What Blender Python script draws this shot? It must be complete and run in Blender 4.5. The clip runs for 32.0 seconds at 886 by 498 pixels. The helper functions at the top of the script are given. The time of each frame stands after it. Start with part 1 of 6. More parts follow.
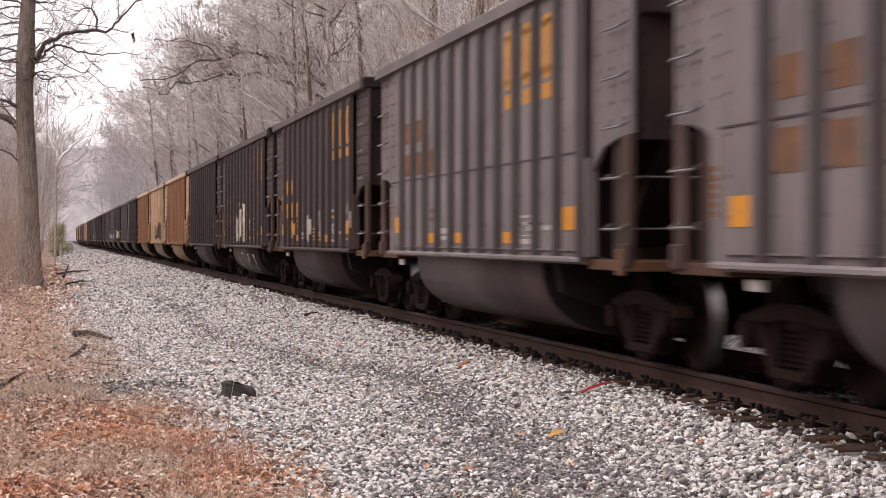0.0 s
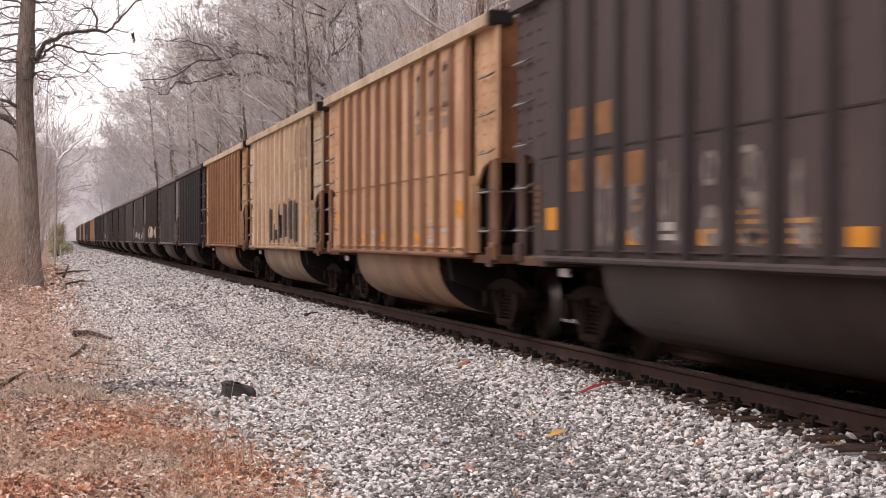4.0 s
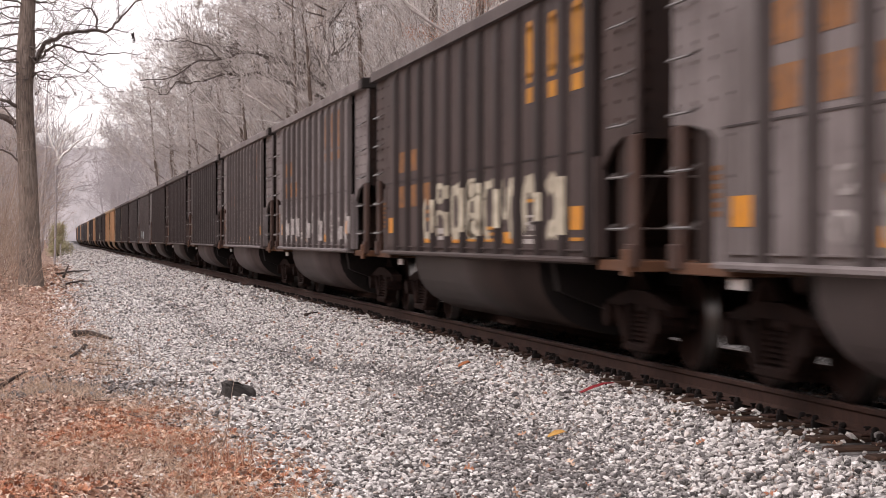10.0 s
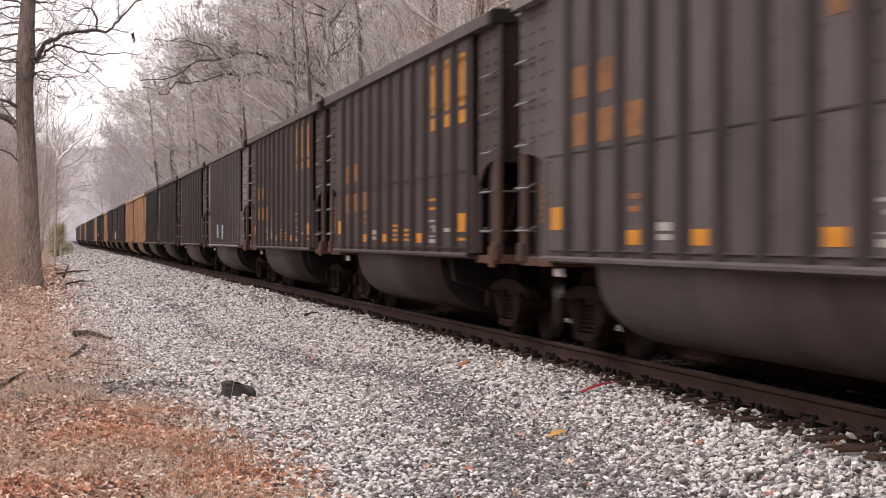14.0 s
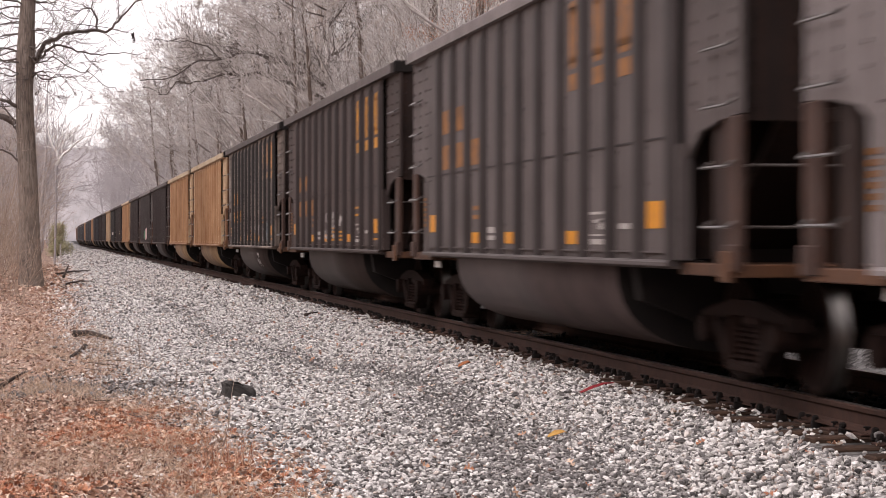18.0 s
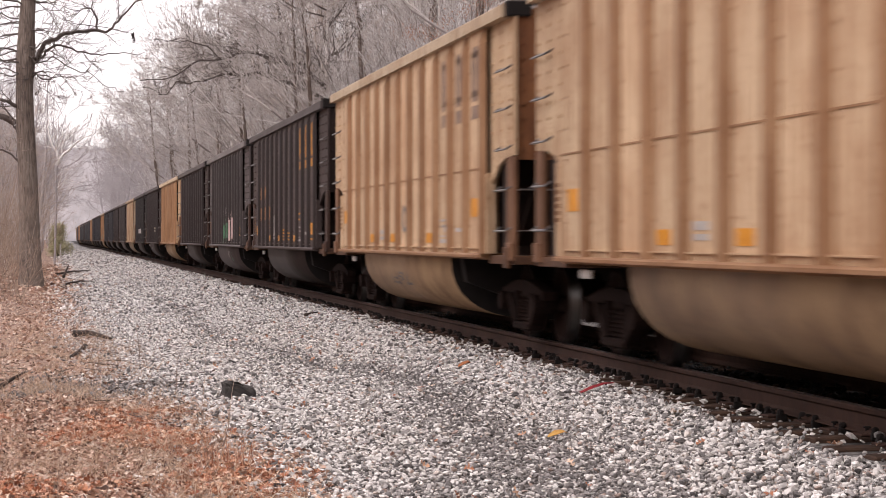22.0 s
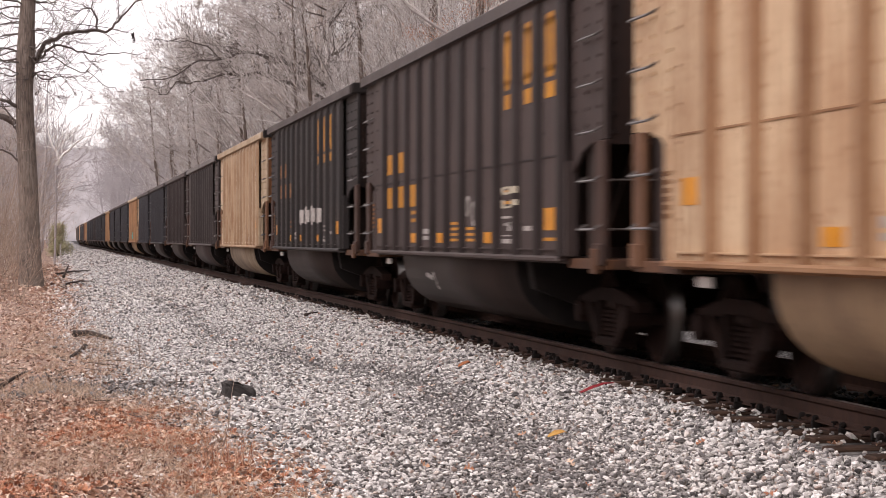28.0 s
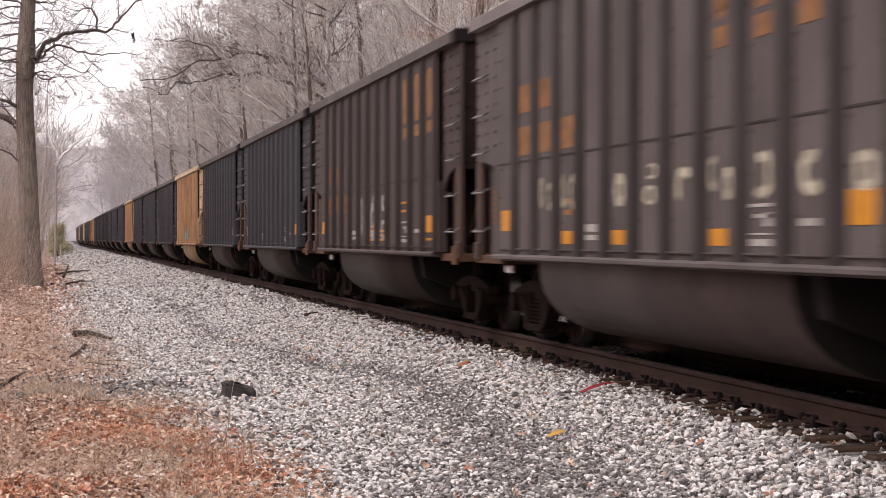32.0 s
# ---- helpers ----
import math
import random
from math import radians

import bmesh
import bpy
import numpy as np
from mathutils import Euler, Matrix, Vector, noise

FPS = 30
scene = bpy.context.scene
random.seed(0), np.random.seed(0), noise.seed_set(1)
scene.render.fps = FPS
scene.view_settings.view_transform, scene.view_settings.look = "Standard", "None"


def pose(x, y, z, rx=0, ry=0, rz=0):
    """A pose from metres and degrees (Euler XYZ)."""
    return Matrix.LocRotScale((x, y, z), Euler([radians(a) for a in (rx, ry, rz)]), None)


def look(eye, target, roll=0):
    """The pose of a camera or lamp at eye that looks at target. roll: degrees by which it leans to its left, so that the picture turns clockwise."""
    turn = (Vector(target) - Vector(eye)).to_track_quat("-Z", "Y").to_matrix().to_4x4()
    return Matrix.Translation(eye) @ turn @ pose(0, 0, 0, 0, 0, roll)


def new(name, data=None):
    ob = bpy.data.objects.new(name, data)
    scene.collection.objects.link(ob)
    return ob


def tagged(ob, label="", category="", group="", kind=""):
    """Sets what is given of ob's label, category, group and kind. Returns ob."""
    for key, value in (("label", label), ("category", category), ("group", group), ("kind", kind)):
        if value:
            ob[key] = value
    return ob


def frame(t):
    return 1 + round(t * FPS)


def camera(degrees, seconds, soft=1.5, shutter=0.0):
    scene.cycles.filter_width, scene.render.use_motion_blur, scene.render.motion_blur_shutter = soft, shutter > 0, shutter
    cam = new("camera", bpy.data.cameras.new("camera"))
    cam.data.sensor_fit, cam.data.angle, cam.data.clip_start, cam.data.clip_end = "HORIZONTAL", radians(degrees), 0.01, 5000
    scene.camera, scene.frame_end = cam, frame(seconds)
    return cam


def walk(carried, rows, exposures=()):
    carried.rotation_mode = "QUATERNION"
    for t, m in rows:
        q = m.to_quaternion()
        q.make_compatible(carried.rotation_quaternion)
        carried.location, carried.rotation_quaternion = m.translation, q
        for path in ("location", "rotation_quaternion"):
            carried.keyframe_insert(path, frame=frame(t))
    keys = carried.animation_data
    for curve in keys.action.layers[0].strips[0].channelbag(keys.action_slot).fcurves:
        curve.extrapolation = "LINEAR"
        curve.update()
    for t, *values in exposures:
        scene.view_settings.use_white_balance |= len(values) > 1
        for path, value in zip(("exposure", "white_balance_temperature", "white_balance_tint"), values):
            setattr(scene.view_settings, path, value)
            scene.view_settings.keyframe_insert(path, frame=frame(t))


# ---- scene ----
# The camera stands still beside the track. World: y along the track, rail tops at z = 0.
EYE = (-6.475, 0.0, 1.213)
YAW, PITCH = 0.18012, -0.00492
cam = camera(24.035, 32.0, soft=0.6, shutter=0.6)
_way = (math.sin(YAW), math.cos(YAW), math.tan(PITCH))
STAND = look(EYE, (EYE[0] + _way[0] * 50, EYE[1] + _way[1] * 50, EYE[2] + _way[2] * 50))
walk(cam, [(0.0, STAND), (32.0, STAND)], exposures=[(0.0, 0.74, 6880, 22), (32.0, 0.74, 6880, 22)])

# ---- overcast daylight ----
SUN_UP, SUN_TURN = 58.0, 250.0
world = bpy.data.worlds.new("world")
scene.world = world
world.use_nodes = True
wn = world.node_tree
for n in list(wn.nodes):
    wn.nodes.remove(n)
sky = wn.nodes.new("ShaderNodeTexSky")
sky.sky_type = "NISHITA"
sky.sun_disc = False
sky.sun_elevation, sky.sun_rotation = radians(SUN_UP), radians(SUN_TURN)
sky.air_density, sky.dust_density, sky.ozone_density = 1.0, 1.5, 1.0
pale = wn.nodes.new("ShaderNodeHueSaturation")
pale.inputs["Saturation"].default_value = 0.10
bg = wn.nodes.new("ShaderNodeBackground")
bg.inputs["Strength"].default_value = 0.17
wout = wn.nodes.new("ShaderNodeOutputWorld")
wn.links.new(sky.outputs[0], pale.inputs["Color"])
wn.links.new(pale.outputs[0], bg.inputs["Color"])
wn.links.new(bg.outputs[0], wout.inputs["Surface"])
sun = new("sun", bpy.data.lights.new("sun", "SUN"))
sun.data.energy, sun.data.angle, sun.data.color = 0.5, radians(60), (1.0, 0.97, 0.93)
sun.matrix_world = look((-30, -12, 60), (0, 0, 0))


# ---- materials ----
def nodes_of(name):
    m = bpy.data.materials.new(name)
    m.use_nodes = True
    t = m.node_tree
    return m, t, t.nodes["Principled BSDF"]


def add(t, kind, **values):
    n = t.nodes.new(kind)
    for k, v in values.items():
        n.inputs[k].default_value = v
    return n


def ramp(t, fac, stops):
    n = t.nodes.new("ShaderNodeValToRGB")
    e = n.color_ramp.elements
    while len(e) < len(stops):
        e.new(0.5)
    for el, (p, c) in zip(e, stops):
        el.position, el.color = p, (*c, 1)
    t.links.new(fac, n.inputs["Fac"])
    return n.outputs["Color"]


def blend(t, fac, a, b, how="MIX"):
    n = t.nodes.new("ShaderNodeMix")
    n.data_type, n.blend_type = "RGBA", how
    for s, v in (("Factor", fac), ("A", a), ("B", b)):
        sock = [x for x in n.inputs if x.name == s and x.type == ("VALUE" if s == "Factor" else "RGBA")][0]
        if isinstance(v, bpy.types.NodeSocket):
            t.links.new(v, sock)
        elif s == "Factor":
            sock.default_value = v
        else:
            sock.default_value = (*v, 1)
    return [x for x in n.outputs if x.type == "RGBA"][0]


def coords(t, scale=(1, 1, 1), space="Object"):
    c = t.nodes.new("ShaderNodeTexCoord")
    mp = t.nodes.new("ShaderNodeMapping")
    mp.inputs["Scale"].default_value = scale
    t.links.new(c.outputs[space], mp.inputs["Vector"])
    return mp.outputs["Vector"]


def own_place(t, scale):
    """Object coordinates moved by a chance amount for each object, so that alike pieces differ."""
    info = t.nodes.new("ShaderNodeObjectInfo")
    far = add(t, "ShaderNodeMath")
    far.operation = "MULTIPLY"
    t.links.new(info.outputs["Random"], far.inputs[0])
    far.inputs[1].default_value = 97.0
    c = t.nodes.new("ShaderNodeTexCoord")
    shiftv = t.nodes.new("ShaderNodeVectorMath")
    shiftv.operation = "ADD"
    t.links.new(c.outputs["Object"], shiftv.inputs[0])
    t.links.new(far.outputs[0], shiftv.inputs[1])
    mp = t.nodes.new("ShaderNodeMapping")
    mp.inputs["Scale"].default_value = scale
    t.links.new(shiftv.outputs[0], mp.inputs["Vector"])
    return mp.outputs["Vector"]


def noise_of(t, vec, scale, detail=4.0, rough=0.6):
    n = add(t, "ShaderNodeTexNoise", Scale=scale, Detail=detail, Roughness=rough)
    t.links.new(vec, n.inputs["Vector"])
    return n.outputs["Fac"]


def bump_of(t, bsdf, height, strength, distance):
    b = add(t, "ShaderNodeBump", Strength=strength, Distance=distance)
    t.links.new(height, b.inputs["Height"])
    t.links.new(b.outputs["Normal"], bsdf.inputs["Normal"])


def painted(name, base, dirt, rust, wear=0.5, rough=0.62, streak=0.5):
    """Weathered car paint: dust patches, streaks that run down, rust spots, a tone of its own per object."""
    m, t, b = nodes_of(name)
    big = noise_of(t, own_place(t, (1, 1, 1)), 0.9, 3)
    fine = noise_of(t, own_place(t, (1, 1, 1)), 14.0, 5, 0.7)
    run = noise_of(t, own_place(t, (13, 13, 0.5)), 1.6, 4)
    info = t.nodes.new("ShaderNodeObjectInfo")
    c = blend(t, ramp(t, big, [(0.38, (0, 0, 0)), (0.64, (1, 1, 1))]), base, dirt)
    c = blend(t, ramp(t, run, [(0.48, (0, 0, 0)), (0.70, (streak, streak, streak))]), c, rust)
    spots = ramp(t, fine, [(0.60 - 0.06 * wear, (0, 0, 0)), (0.74, (wear, wear, wear))])
    c = blend(t, spots, c, rust)
    tone = ramp(t, info.outputs["Random"], [(0.0, (0.84, 0.84, 0.84)), (1.0, (1.08, 1.08, 1.08))])
    c = blend(t, 1.0, c, tone, "MULTIPLY")
    t.links.new(c, b.inputs["Base Color"])
    b.inputs["Roughness"].default_value = rough
    b.inputs["Specular IOR Level"].default_value = 0.12
    bump_of(t, b, fine, 0.25, 0.01)
    return m


def plain(name, base, second, scale=6.0, rough=0.7, metal=0.0, bump=0.2, space="Object"):
    m, t, b = nodes_of(name)
    f1 = noise_of(t, coords(t, space=space), scale, 5, 0.65)
    f2 = noise_of(t, coords(t, space=space), scale * 0.14, 2)
    c = blend(t, ramp(t, f1, [(0.35, (0, 0, 0)), (0.68, (1, 1, 1))]), base, second)
    c = blend(t, 1.0, c, ramp(t, f2, [(0.3, (0.78, 0.78, 0.78)), (0.7, (1.12, 1.12, 1.12))]), "MULTIPLY")
    t.links.new(c, b.inputs["Base Color"])
    b.inputs["Roughness"].default_value, b.inputs["Metallic"].default_value = rough, metal
    b.inputs["Specular IOR Level"].default_value = 0.5 if metal else 0.15
    bump_of(t, b, f1, bump, 0.01)
    return m


def pieces(name, stops, rough=0.85, bump=0.3, scale=40.0):
    """Loose small pieces: every island has its own tone."""
    m, t, b = nodes_of(name)
    g = t.nodes.new("ShaderNodeNewGeometry")
    c = ramp(t, g.outputs["Random Per Island"], stops)
    f = noise_of(t, coords(t), scale, 4, 0.7)
    c = blend(t, ramp(t, f, [(0.4, (0, 0, 0)), (0.75, (0.4, 0.4, 0.4))]), c, (0.14, 0.125, 0.115), "MIX")
    t.links.new(c, b.inputs["Base Color"])
    b.inputs["Roughness"].default_value = rough
    bump_of(t, b, f, bump, 0.01)
    return m


PAINT = {
    "grey": painted("weathered_grey_paint", (0.225, 0.201, 0.197), (0.160, 0.140, 0.136), (0.06, 0.046, 0.042)),
    "mid": painted("dull_grey_brown_paint", (0.122, 0.104, 0.101), (0.088, 0.074, 0.071), (0.05, 0.037, 0.034)),
    "brown": painted("dark_brown_paint", (0.080, 0.060, 0.055), (0.058, 0.044, 0.041), (0.040, 0.025, 0.022)),
    "black": painted("coal_black_paint", (0.036, 0.033, 0.033), (0.046, 0.039, 0.037), (0.024, 0.02, 0.018)),
    "tan": painted("faded_tan_paint", (0.65, 0.485, 0.315), (0.50, 0.33, 0.20), (0.25, 0.115, 0.05), 0.95, 0.62, 0.75),
    "rusty_tan": painted("rust_stained_tan_paint", (0.57, 0.365, 0.22), (0.44, 0.25, 0.137), (0.21, 0.09, 0.042), 0.8, 0.62, 0.55),
    "cream": painted("pale_cream_tan_paint", (0.61, 0.495, 0.355), (0.48, 0.355, 0.235), (0.21, 0.11, 0.06), 0.9, 0.62, 0.7),
}
PAINT["faded"] = painted("sun_faded_dark_paint", (0.25, 0.205, 0.170), (0.075, 0.060, 0.055), (0.05, 0.036, 0.03), 0.5, 0.62, 0.9)
# Posts and seams: groove shade put into darker paint; rust on tan cars.
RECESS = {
    "grey": painted("shade_toned_grey_sheet", (0.066, 0.056, 0.054), (0.046, 0.039, 0.038), (0.05, 0.032, 0.028)),
    "mid": painted("shade_toned_mid_sheet", (0.044, 0.037, 0.036), (0.032, 0.027, 0.026), (0.03, 0.02, 0.018)),
    "brown": painted("shade_toned_brown_sheet", (0.034, 0.026, 0.025), (0.026, 0.0205, 0.0195), (0.022, 0.015, 0.013)),
    "black": painted("shade_toned_black_sheet", (0.022, 0.020, 0.020), (0.024, 0.021, 0.020), (0.018, 0.014, 0.013)),
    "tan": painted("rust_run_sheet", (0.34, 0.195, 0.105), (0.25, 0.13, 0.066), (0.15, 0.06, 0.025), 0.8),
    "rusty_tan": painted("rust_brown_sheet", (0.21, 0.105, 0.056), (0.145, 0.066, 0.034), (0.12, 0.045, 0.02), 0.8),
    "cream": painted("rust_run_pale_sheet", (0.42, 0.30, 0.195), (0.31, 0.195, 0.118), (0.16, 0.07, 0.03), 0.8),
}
# Tub paints, mostly darker than the sides of their cars.
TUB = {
    "tan": painted("darker_tan_tub", (0.34, 0.225, 0.13), (0.20, 0.125, 0.075), (0.10, 0.06, 0.04), 0.7, 0.6, 0.4),
    "rusty_tan": painted("darker_rust_tub", (0.27, 0.175, 0.11), (0.17, 0.105, 0.07), (0.08, 0.045, 0.03), 0.7, 0.6, 0.4),
    "cream": painted("darker_cream_tub", (0.36, 0.28, 0.20), (0.22, 0.16, 0.11), (0.10, 0.065, 0.045), 0.7, 0.6, 0.4),
    "dark": painted("dark_brown_tub", (0.042, 0.029, 0.025), (0.027, 0.019, 0.0168), (0.022, 0.016, 0.015), 0.6, 0.55, 0.4),
    "grey": painted("darker_grey_tub", (0.086, 0.064, 0.060), (0.056, 0.042, 0.040), (0.035, 0.028, 0.026), 0.6, 0.55, 0.4),
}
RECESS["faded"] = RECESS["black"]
# Far cars only: the bluish tint of distance haze is put into their black.
PAINT["hazy_black"] = painted("haze_tinted_black_paint", (0.050, 0.050, 0.056), (0.042, 0.041, 0.045), (0.03, 0.026, 0.026))
RECESS["hazy_black"] = painted("haze_tinted_black_sheet", (0.036, 0.036, 0.041), (0.030, 0.029, 0.032), (0.026, 0.023, 0.023))
END_RUST = painted("rusted_through_end_sheet", (0.26, 0.115, 0.05), (0.17, 0.07, 0.034), (0.09, 0.038, 0.022), 0.8)
POST_RUST = painted("rust_tan_corner_plate", (0.24, 0.125, 0.072), (0.15, 0.078, 0.046), (0.10, 0.045, 0.026), 0.8)
FRAME_STEEL = painted("grimy_truck_steel", (0.021, 0.013, 0.0112), (0.0135, 0.009, 0.008), (0.04, 0.018, 0.012), 0.5, 0.85)
FRAME_STEEL.node_tree.nodes["Principled BSDF"].inputs["Specular IOR Level"].default_value = 0.04
DARK_STEEL = plain("dark_underframe_steel", (0.014, 0.012, 0.0115), (0.020, 0.016, 0.0145), 5, 0.8)
RUST_POST = painted("rust_brown_post", (0.070, 0.044, 0.036), (0.046, 0.031, 0.027), (0.10, 0.042, 0.024), 0.7)
RUST_ORANGE = painted("rust_orange_platform", (0.11, 0.055, 0.033), (0.06, 0.036, 0.027), (0.20, 0.085, 0.035), 0.7)
RUNG = plain("worn_bare_rung", (0.16, 0.142, 0.134), (0.06, 0.048, 0.043), 8, 0.4, 0.4, 0.1)
TREAD = plain("polished_wheel_steel", (0.10, 0.096, 0.092), (0.07, 0.066, 0.062), 10, 0.35, 1.0, 0.05)
ORANGE = plain("faded_orange_letter_paint", (0.60, 0.27, 0.030), (0.42, 0.18, 0.030), 5, 0.6)
GREYED = plain("greyed_dark_letter_paint", (0.17, 0.125, 0.105), (0.36, 0.25, 0.18), 5, 0.7)
YELLOW = plain("orange_yellow_reflector", (0.72, 0.30, 0.02), (0.58, 0.23, 0.02), 9, 0.35)
DIMORANGE = plain("rubbed_off_orange_paint", (0.34, 0.150, 0.050), (0.17, 0.095, 0.055), 7, 0.7)
FAINTORANGE = plain("nearly_gone_orange_paint", (0.24, 0.105, 0.045), (0.075, 0.052, 0.042), 5, 0.7)
STENCIL = plain("faded_white_stencil", (0.52, 0.49, 0.46), (0.30, 0.27, 0.25), 9, 0.7)
BLACKPAINT = plain("black_spray_paint", (0.028, 0.027, 0.027), (0.05, 0.045, 0.04), 6, 0.6)
GREENPAINT = plain("green_spray_paint", (0.06, 0.15, 0.085), (0.09, 0.20, 0.13), 6, 0.6)
PINKPAINT = plain("pale_pink_spray_paint", (0.52, 0.38, 0.36), (0.42, 0.30, 0.29), 6, 0.6)
TEALPAINT = plain("teal_spray_paint", (0.10, 0.36, 0.33), (0.08, 0.28, 0.26), 6, 0.6)
COAL = plain("coal_load", (0.012, 0.012, 0.012), (0.03, 0.03, 0.03), 9, 0.6, 0, 1.0)
RAIL_SIDE = plain("rusted_rail_side", (0.060, 0.032, 0.024), (0.042, 0.024, 0.019), 8, 0.8)
RAIL_TOP = plain("polished_rail_head", (0.45, 0.44, 0.44), (0.33, 0.31, 0.30), 3, 0.3, 1.0, 0.02)
TIE_WOOD = plain("old_creosoted_tie", (0.085, 0.050, 0.034), (0.045, 0.030, 0.024), 6, 0.9)
STONE = pieces("crushed_limestone", [(0.0, (0.07, 0.066, 0.064)), (0.2, (0.27, 0.258, 0.25)), (0.42, (0.60, 0.575, 0.548)), (0.7, (0.80, 0.775, 0.745)), (0.9, (0.92, 0.90, 0.87)), (0.95, (0.50, 0.39, 0.32)), (1.0, (0.30, 0.225, 0.20))], 0.85)
FINE_STONE = pieces("dusty_dark_gravel", [(0.0, (0.07, 0.064, 0.061)), (0.4, (0.15, 0.139, 0.134)), (0.8, (0.27, 0.253, 0.244)), (1.0, (0.44, 0.41, 0.39))], 0.9)
LEAF = pieces("dry_oak_leaf", [(0.0, (0.24, 0.10, 0.06)), (0.18, (0.46, 0.175, 0.085)), (0.4, (0.58, 0.27, 0.15)), (0.62, (0.74, 0.47, 0.31)), (0.78, (0.86, 0.67, 0.52)), (0.9, (0.52, 0.20, 0.10)), (1.0, (0.33, 0.115, 0.06))], 0.8)
STRAW = pieces("dry_straw_grass", [(0.0, (0.44, 0.29, 0.19)), (0.5, (0.66, 0.47, 0.34)), (1.0, (0.80, 0.65, 0.51))], 0.85)
BARK = plain("grey_brown_bark", (0.20, 0.155, 0.128), (0.105, 0.082, 0.070), 5, 0.95, 0, 0.8)
BARK_PALE = plain("light_grey_bark", (0.62, 0.57, 0.54), (0.42, 0.375, 0.35), 4, 0.95, 0, 0.5)
BARK_TAN = plain("tan_twig_bark", (0.60, 0.51, 0.45), (0.41, 0.34, 0.295), 4, 0.95, 0, 0.4)
BARK_DARK = plain("dark_wet_bark", (0.055, 0.045, 0.042), (0.035, 0.030, 0.028), 6, 0.9, 0, 0.8)
# Bark of far trees, paled to carry the distance haze in its colour.
BARK_FAR = plain("haze_toned_bark", (0.46, 0.43, 0.435), (0.38, 0.352, 0.355), 2, 1.0, 0, 0.2)
BARK_WHITE = plain("white_sycamore_bark", (0.90, 0.88, 0.86), (0.74, 0.70, 0.67), 3, 0.9, 0, 0.3)
RUSSET = pieces("clinging_russet_leaf", [(0.0, (0.36, 0.15, 0.09)), (0.5, (0.50, 0.23, 0.14)), (1.0, (0.58, 0.34, 0.23))], 0.85)
EVERGREEN = pieces("dull_evergreen_leaf", [(0.0, (0.30, 0.29, 0.16)), (0.6, (0.46, 0.44, 0.25)), (1.0, (0.60, 0.55, 0.36))], 0.8)


def ground_material():
    m, t, b = nodes_of("leaf_litter_and_gravel_ground")
    v = coords(t, space="Object")
    sep = t.nodes.new("ShaderNodeSeparateXYZ")
    t.links.new(v, sep.inputs[0])
    wob = noise_of(t, v, 0.7, 3)
    edge = t.nodes.new("ShaderNodeMath")
    edge.operation = "MULTIPLY_ADD"
    t.links.new(wob, edge.inputs[0])
    edge.inputs[1].default_value = 1.6
    beyond = t.nodes.new("ShaderNodeMapRange")
    for k, v2 in (("From Min", 60.0), ("From Max", 400.0), ("To Min", 0.0), ("To Max", 1.836)):
        beyond.inputs[k].default_value = v2
    t.links.new(sep.outputs["Y"], beyond.inputs["Value"])
    bent = t.nodes.new("ShaderNodeMath")
    bent.operation = "ADD"
    t.links.new(beyond.outputs[0], bent.inputs[0])
    t.links.new(sep.outputs["X"], bent.inputs[1])
    t.links.new(bent.outputs[0], edge.inputs[2])
    near = t.nodes.new("ShaderNodeMapRange")
    near.inputs["From Min"].default_value, near.inputs["From Max"].default_value = -5.6, -4.7
    t.links.new(edge.outputs[0], near.inputs["Value"])
    far = t.nodes.new("ShaderNodeMapRange")
    far.inputs["From Min"].default_value, far.inputs["From Max"].default_value = 5.6, 4.6
    t.links.new(edge.outputs[0], far.inputs["Value"])
    both = t.nodes.new("ShaderNodeMath")
    both.operation = "MULTIPLY"
    t.links.new(near.outputs[0], both.inputs[0])
    t.links.new(far.outputs[0], both.inputs[1])
    cell = add(t, "ShaderNodeTexVoronoi", Scale=16.0)
    t.links.new(v, cell.inputs["Vector"])
    stone = ramp(t, cell.outputs["Color"], [(0.0, (0.06, 0.056, 0.053)), (0.5, (0.24, 0.228, 0.218)), (1.0, (0.52, 0.50, 0.48))])
    leafy = add(t, "ShaderNodeTexVoronoi", Scale=9.0)
    t.links.new(v, leafy.inputs["Vector"])
    litter = ramp(t, leafy.outputs["Color"], [(0.0, (0.14, 0.085, 0.062)), (0.5, (0.32, 0.21, 0.155)), (1.0, (0.52, 0.375, 0.29))])
    patch = noise_of(t, v, 0.35, 4)
    litter = blend(t, ramp(t, patch, [(0.4, (0, 0, 0)), (0.65, (0.6, 0.6, 0.6))]), litter, (0.24, 0.165, 0.13))
    slope = t.nodes.new("ShaderNodeMapRange")
    slope.inputs["From Min"].default_value, slope.inputs["From Max"].default_value = 3.0, 8.0
    t.links.new(edge.outputs[0], slope.inputs["Value"])
    litter = blend(t, slope.outputs[0], litter, blend(t, patch, (0.115, 0.092, 0.080), (0.23, 0.19, 0.168)))
    c = blend(t, both.outputs[0], litter, stone)
    middle = t.nodes.new("ShaderNodeMath")
    middle.operation = "ABSOLUTE"
    t.links.new(bent.outputs[0], middle.inputs[0])
    # shade under the train, put into the ground colour between the rails
    train_shade = t.nodes.new("ShaderNodeMapRange")
    train_shade.inputs["From Min"].default_value, train_shade.inputs["From Max"].default_value = 1.5, 1.0
    t.links.new(middle.outputs[0], train_shade.inputs["Value"])
    c = blend(t, train_shade.outputs[0], c, (0.028, 0.024, 0.022))
    t.links.new(c, b.inputs["Base Color"])
    b.inputs["Roughness"].default_value = 0.95
    bump_of(t, b, cell.outputs["Distance"], 0.6, 0.04)
    return m


GROUND = ground_material()


